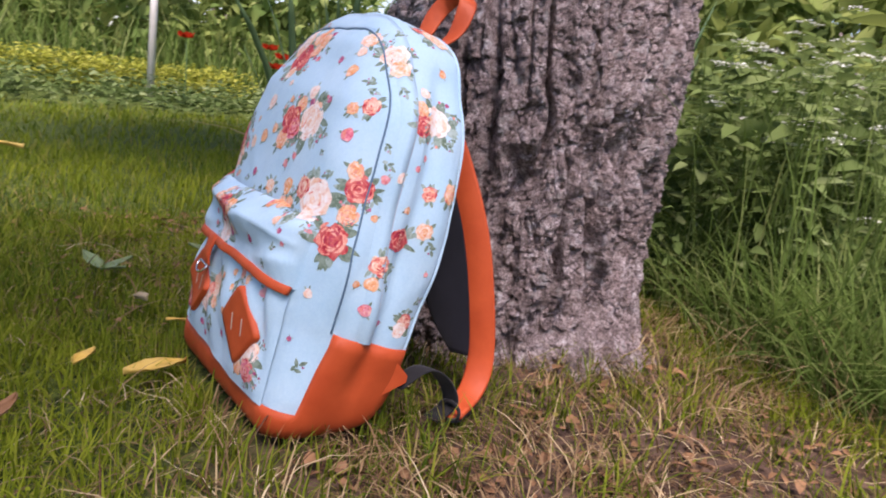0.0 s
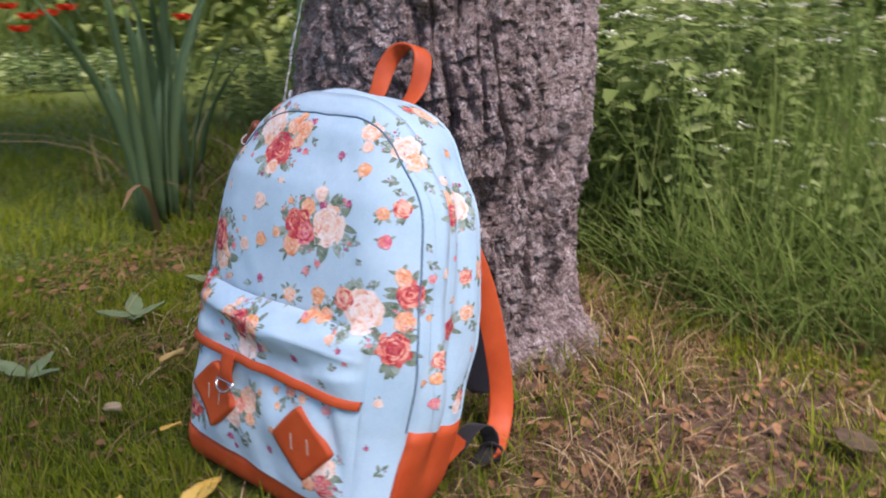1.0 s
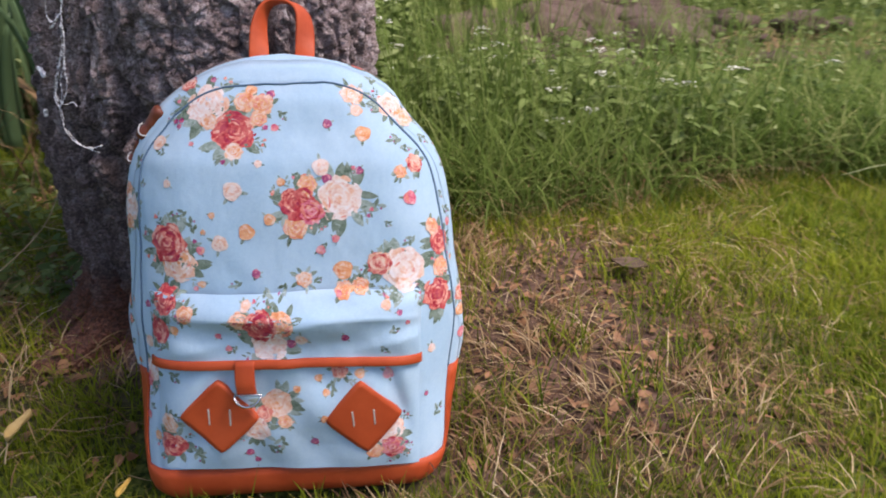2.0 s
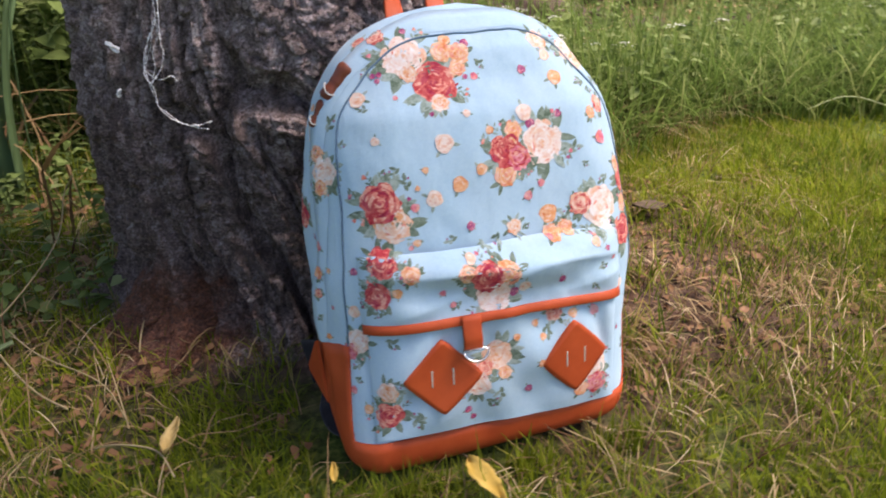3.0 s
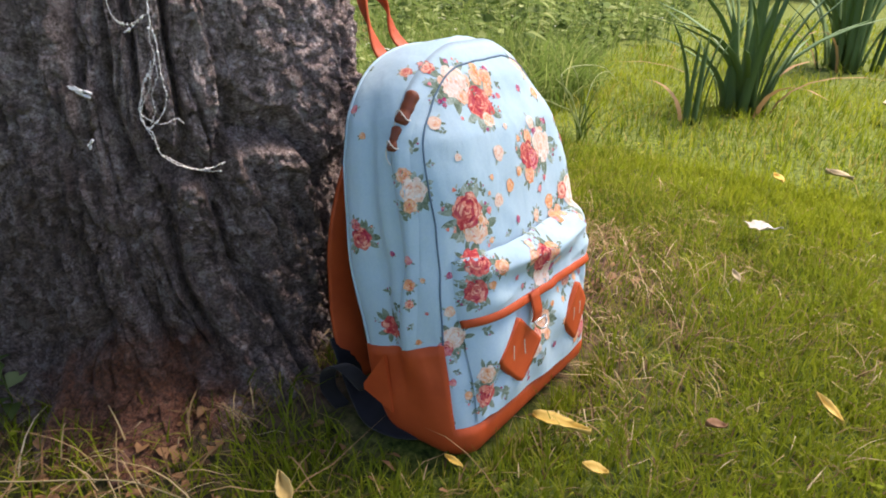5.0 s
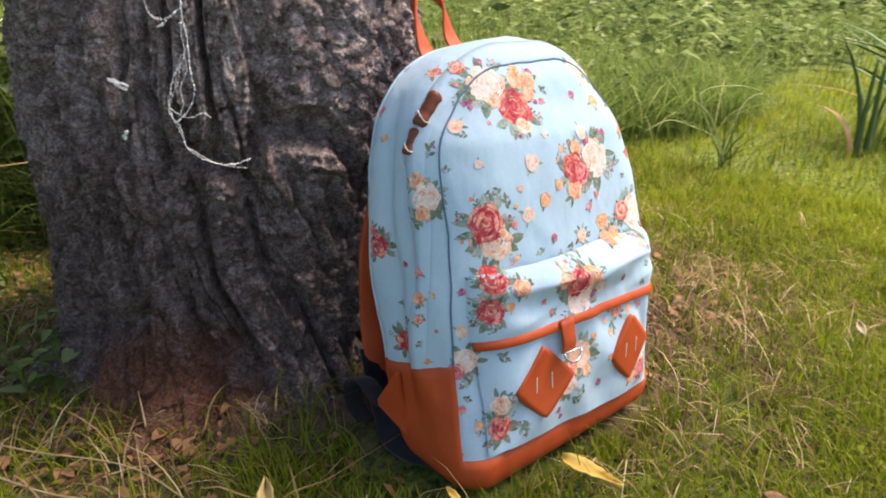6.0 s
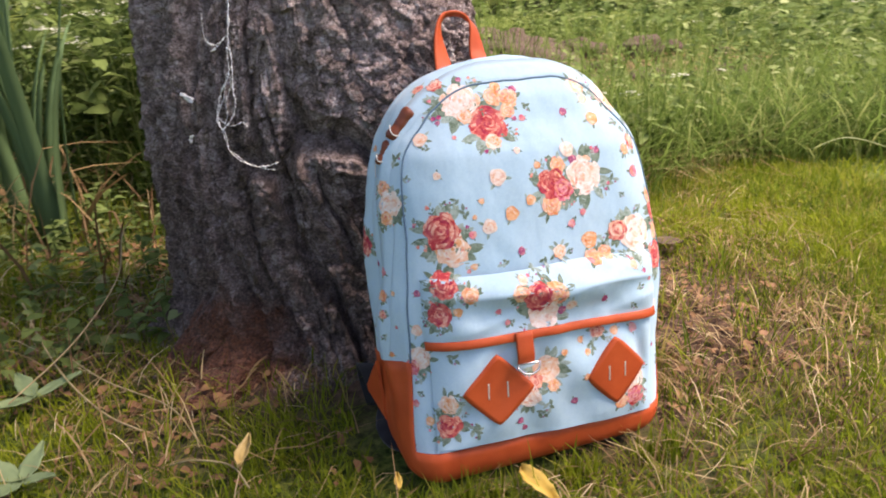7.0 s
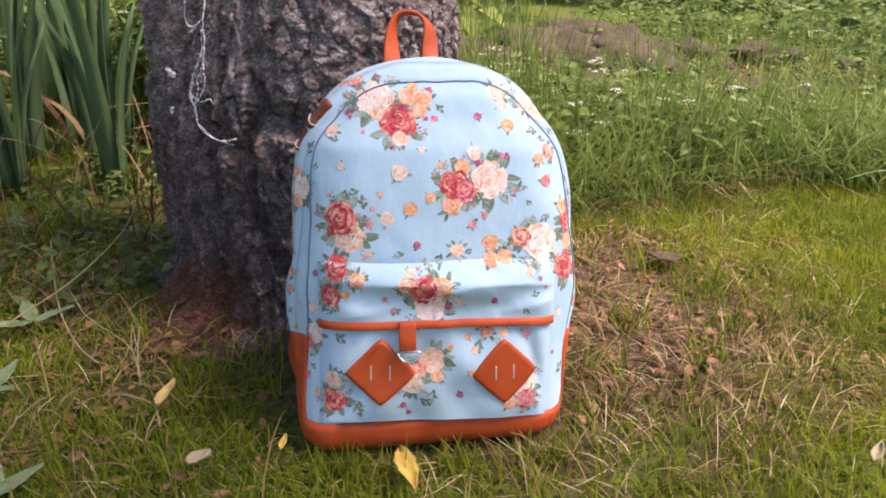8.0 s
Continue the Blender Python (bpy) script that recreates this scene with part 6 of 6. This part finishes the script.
stem([(-0.57, 0.52, 0.05), (-0.535, 0.42, 0.03), (-0.49, 0.31, 0.02), (-0.44, 0.22, 0.015), (-0.40, 0.17, 0.015)], 0.0011, "long bent dry grass stem")
stem([(-0.55, 0.28, 0.02), (-0.48, 0.36, 0.05), (-0.43, 0.45, 0.09), (-0.42, 0.52, 0.13), (-0.40, 0.50, 0.16)], 0.0010, "long bent dry grass stem")
stem([(-0.37, 0.10, 0.010), (-0.345, 0.085, 0.020), (-0.31, 0.065, 0.018), (-0.295, 0.03, 0.012)], 0.0010, "short curled dry grass stem on the litter")
stem([(-0.50, 0.38, 0.02), (-0.44, 0.27, 0.03), (-0.37, 0.20, 0.02), (-0.34, 0.13, 0.01)], 0.0008, "thin dry grass stem")


def arching_grass():
    """A tuft of long pale blades that have bent right over."""
    tuft = thing("arching_grass", (1.12, 0.469, 0.0), "tuft of long pale grass blades bent over in arches", "grass")
    for ln, half in (([(0, 0, 0), (-0.05, 0, 0.074), (-0.09, 0, 0.121), (-0.135, 0, 0.151), (-0.177, 0, 0.173)], 0.0028),
                     ([(-0.03, 0, 0.03), (-0.16, -0.01, 0.165), (-0.134, 0, 0.185), (-0.087, 0, 0.19), (0.035, 0.01, 0.178), (0.151, 0.02, 0.155), (0.23, 0.03, 0.125)], 0.0020),
                     ([(-0.087, 0, 0.188), (-0.046, 0.004, 0.151), (-0.031, 0.006, 0.108)], 0.0018),
                     ([(-0.02, 0, 0.0), (-0.052, 0, 0.064), (-0.162, 0, 0.11), (-0.259, 0, 0.137), (-0.33, 0.01, 0.12)], 0.0016),
                     ([(0.02, 0.02, 0.0), (0.10, 0.03, 0.12), (0.19, 0.03, 0.14), (0.28, 0.03, 0.10)], 0.0016)):
        pts = smooth_line(ln, 22)
        bm = bmesh.new()
        rows = []
        for i, p in enumerate(pts):
            w = half * (1 - 0.8 * (i / 21) ** 3)
            rows.append([bm.verts.new(p + Vector((0, -w * 0.7, w * 0.8))), bm.verts.new(p + Vector((0, -w * 0.2, 0))), bm.verts.new(p + Vector((0, w * 0.7, -w * 0.8)))])
        for A, B in zip(rows, rows[1:]):
            bm.faces.new((A[0], A[1], B[1], B[0]))
            bm.faces.new((A[1], A[2], B[2], B[1]))
        ob = part("blade", bm, PALE_BLADE, tuft)
        ob.modifiers.new("thick", "SOLIDIFY").thickness = 0.0006


arching_grass()


# ---- the far side of the garden ----
def shrub_mesh(seed, n, size):
    rng = np.random.default_rng(seed)
    c = rng.normal(0, 1, (14, 3)) * np.array([0.42, 0.42, 0.25]) * size + np.array([0, 0, 0.55 * size])
    rad = rng.uniform(0.16, 0.32, 14) * size
    pick = rng.integers(0, 14, n)
    d = rng.normal(0, 1, (n, 3))
    d /= np.linalg.norm(d, axis=1)[:, None]
    at = c[pick] + d * (rad[pick] * rng.uniform(0.55, 1.1, n))[:, None]
    at[:, 2] = np.abs(at[:, 2])
    L = rng.uniform(0.09, 0.18, n) * size**0.5
    return leaves(rng, at, d + rng.normal(0, 0.5, (n, 3)), L, L * 0.55)


def build_shrubs():
    rng = np.random.default_rng(12)
    kinds = []
    for s in range(3):
        ob = thing("shrub", (0, 0, 0), "leafy light green garden shrub in the distance", "shrub", "shrubs round the garden")
        v, t = shrub_mesh(40 + s, 1300, 1.5)
        mesh_np("crown", v, t, BUSH, ob)
        bm = bmesh.new()
        for k in range(5):
            a = k * 1.3
            tube(bm, [(0.05 * math.cos(a), 0.05 * math.sin(a), -0.05), (0.2 * math.cos(a), 0.2 * math.sin(a), 0.5), (0.5 * math.cos(a), 0.5 * math.sin(a), 1.0)], [0.025, 0.018, 0.008], 5)
        part("stems", bm, BARK, ob)
        kinds.append(ob)
    for i in range(46):
        a = math.tau * (i + rng.uniform(-0.3, 0.3)) / 46
        r = rng.uniform(7.0, 10.5)
        m = Matrix.Translation((r * math.cos(a), r * math.sin(a), -0.05)) @ Matrix.Rotation(rng.uniform(0, 6), 4, "Z")
        ob = copy_thing(kinds[i % 3], m)
        ob.scale = [rng.uniform(0.8, 1.35)] * 3
    for x, y, s in ((-0.9, 3.5, 0.9), (-1.9, 4.3, 1.1), (0.1, 4.4, 1.0), (-2.8, 3.6, 0.9), (-1.2, 5.2, 1.2)):
        ob = copy_thing(kinds[1], Matrix.Translation((x, y, -0.05)) @ Matrix.Rotation(x * 3, 4, "Z"))
        ob.scale = [s] * 3
    for k, (x, y) in enumerate(((-9.0, 2.6), (-8.6, 0.6), (-8.8, -1.3))):
        kinds[k].matrix_world = Matrix.Translation((x, y, -0.05))


build_shrubs()

rng = np.random.default_rng(15)
p = scatter(rng, 700, -6.3, -5.6, -1.6, 2.0)
soup, _ = weeds(rng, p, (0.27, 0.36), 9, (0.04, 0.08))
tagged(mesh_np("sunlit_border", *soup, STRIP), "low border plants with yellow-green sunlight put into their leaf colour", "border plants", kind="stuff")

bm = bmesh.new()
tube(bm, [(0, 0, -0.05), (0.02, 0, 0.9), (0.045, 0, 1.8)], 0.028, 12)
pole = tagged(part("garden_pole", bm, POLE_PAINT), "thin worn white garden pole standing upright", "pole")
pole.location = (-5.1, 1.02, 0)


def poppy(x, y, z):
    g = float(land(x, y))
    p = thing("poppy", (x, y, g), "red poppy flower on a thin green stem", "flower", "poppies in the border")
    bm = bmesh.new()
    tube(bm, smooth_line([(0, 0, 0), (0.02, 0.01, (z - g) * 0.5), (0, 0, z - g)], 8), 0.004, 5)
    part("stem", bm, IRIS, p)
    bm = bmesh.new()
    for k in range(5):
        a = k * math.tau / 5
        pts = []
        for i in range(5):
            for j in range(5):
                s, q = i / 4, j / 4 * 2 - 1
                w = 0.045 * math.sin(math.pi * min(0.15 + s * 0.7, 1))
                r = 0.055 * s
                pts.append(bm.verts.new((r * math.cos(a) - q * w * math.sin(a), r * math.sin(a) + q * w * math.cos(a), z - g + 0.035 * s * s + 0.004 * math.sin(q * 9 + k))))
        for i in range(4):
            for j in range(4):
                bm.faces.new((pts[i * 5 + j], pts[i * 5 + j + 1], pts[i * 5 + j + 6], pts[i * 5 + j + 5]))
    part("petals", bm, RED_PETAL, p)


for x, y, z in ((-4.5, 1.69, 0.49), (-4.8, 1.18, 0.50), (-4.24, 1.69, 0.43), (-4.19, 1.79, 0.45), (-4.14, 1.88, 0.48), (-4.22, 1.62, 0.36), (-3.82, 2.46, 0.42)):
    poppy(x, y, z)


def clods():
    """Heaps of dug soil behind the rough."""
    rng = np.random.default_rng(21)
    for i in range(110):
        bm = bmesh.new()
        bmesh.ops.create_icosphere(bm, subdivisions=3, radius=1)
        o = Vector(rng.uniform(0, 50, 3))
        for v in bm.verts:
            v.co *= 1 + 0.45 * noise.noise(v.co * 1.4 + o) + 0.2 * noise.noise(v.co * 4 + o)
        ob = tagged(part("earth_clod", bm, CLOD), "dark brown clod of dug garden earth", "soil", "clods of dug earth")
        s = 0.035 + 0.14 * rng.uniform(0, 1) ** 2
        ob.location = (0.98 + rng.normal(0, 0.38), 2.85 + rng.normal(0, 0.45), s * 0.28)
        ob.scale = (s, s * rng.uniform(0.7, 1.2), s * 0.55)


clods()


# ---- cobweb and lichen on the bark ----
def bark_at(deg, z, lift=0.002):
    """A place just off the trunk's face."""
    a = radians(deg)
    r = float(trunk_radius(z) + trunk_lobes(a, z)) + lift
    return Vector((TREE.x + r * math.cos(a), TREE.y + r * math.sin(a), z))


def cobweb():
    rng = random.Random(9)
    web = thing("cobweb", bark_at(236, 0.40), "grey-white torn cobweb strands hanging on the bark", "cobweb")
    inv = web.matrix_world.inverted()
    lines = [[(238, 0.50), (237.5, 0.418), (237.0, 0.395), (237.5, 0.377), (234.6, 0.358), (233.2, 0.335), (233.3, 0.325), (235.3, 0.313), (236.5, 0.295), (240.8, 0.283), (245.6, 0.278), (250.1, 0.283)],
             [(238, 0.50), (237.5, 0.418), (238.3, 0.391), (238.6, 0.363), (239.1, 0.347), (238.1, 0.333), (235.2, 0.320), (234.0, 0.318)],
             [(237.4, 0.418), (237.2, 0.416), (233.2, 0.407), (230.4, 0.409), (228.9, 0.418), (227.5, 0.44)], [(236, 0.413), (233, 0.403), (231.5, 0.400)],
             [(233.4, 0.330), (237.2, 0.322), (240.6, 0.326), (242.0, 0.322)], [(236.5, 0.295), (239.0, 0.289), (242.0, 0.281), (246.2, 0.276), (249, 0.275)],
             [(236.6, 0.377), (235.6, 0.354), (233.9, 0.340), (233.0, 0.330)], [(237.5, 0.377), (237.7, 0.363), (236.1, 0.349), (236.2, 0.333), (235, 0.322)], [(234.2, 0.355), (233.6, 0.345), (232.9, 0.336), (233.8, 0.322), (235.6, 0.306)]]
    for k, ln in enumerate(lines):
        bm = bmesh.new()
        n = 22 * (len(ln) - 1)
        pts = smooth_line([inv @ bark_at(d, z, 0.010 + rng.uniform(0, 0.002)) for d, z in ln], n)
        pts = [p + Vector((rng.uniform(-1, 1), rng.uniform(-1, 1), rng.uniform(-1, 1))) * 0.0006 for p in pts]
        thin = 0.00034 if k < 2 else 0.00024
        tube(bm, pts, [thin + (0.0019 if k < 4 else 0.0010) * rng.random() ** 7 for _ in pts], 4)
        part("strand", bm, SILK, web)


cobweb()


def lichen(deg, z, w, h, tilt):
    """A thin crust that breaks up into lobes."""
    rng = random.Random(int(deg * 10))
    bm = bmesh.new()
    for k in range(9):
        made = bmesh.ops.create_icosphere(bm, subdivisions=2, radius=1)["verts"]
        o, s = Vector((rng.uniform(0, 9), k, deg)), rng.uniform(0.25, 0.5)
        c = Vector((0, rng.uniform(-1, 1), rng.uniform(-0.8, 0.8)))
        for v in made:
            v.co = v.co * s * (1 + 0.8 * noise.noise(v.co * 2.5 + o)) + c
    ob = tagged(part("lichen", bm, SILK), "small pale lichen crust on the bark", "lichen", "lichen spots")
    ob.matrix_world = Matrix.Translation(bark_at(deg, z, 0.001)) @ Matrix.Rotation(radians(deg), 4, "Z") @ Matrix.Rotation(radians(tilt), 4, "X") @ Matrix.Diagonal((0.006, w, h, 1))


lichen(219.6, 0.351, 0.0100, 0.0032, -25)
lichen(221.2, 0.304, 0.0022, 0.0045, -15)
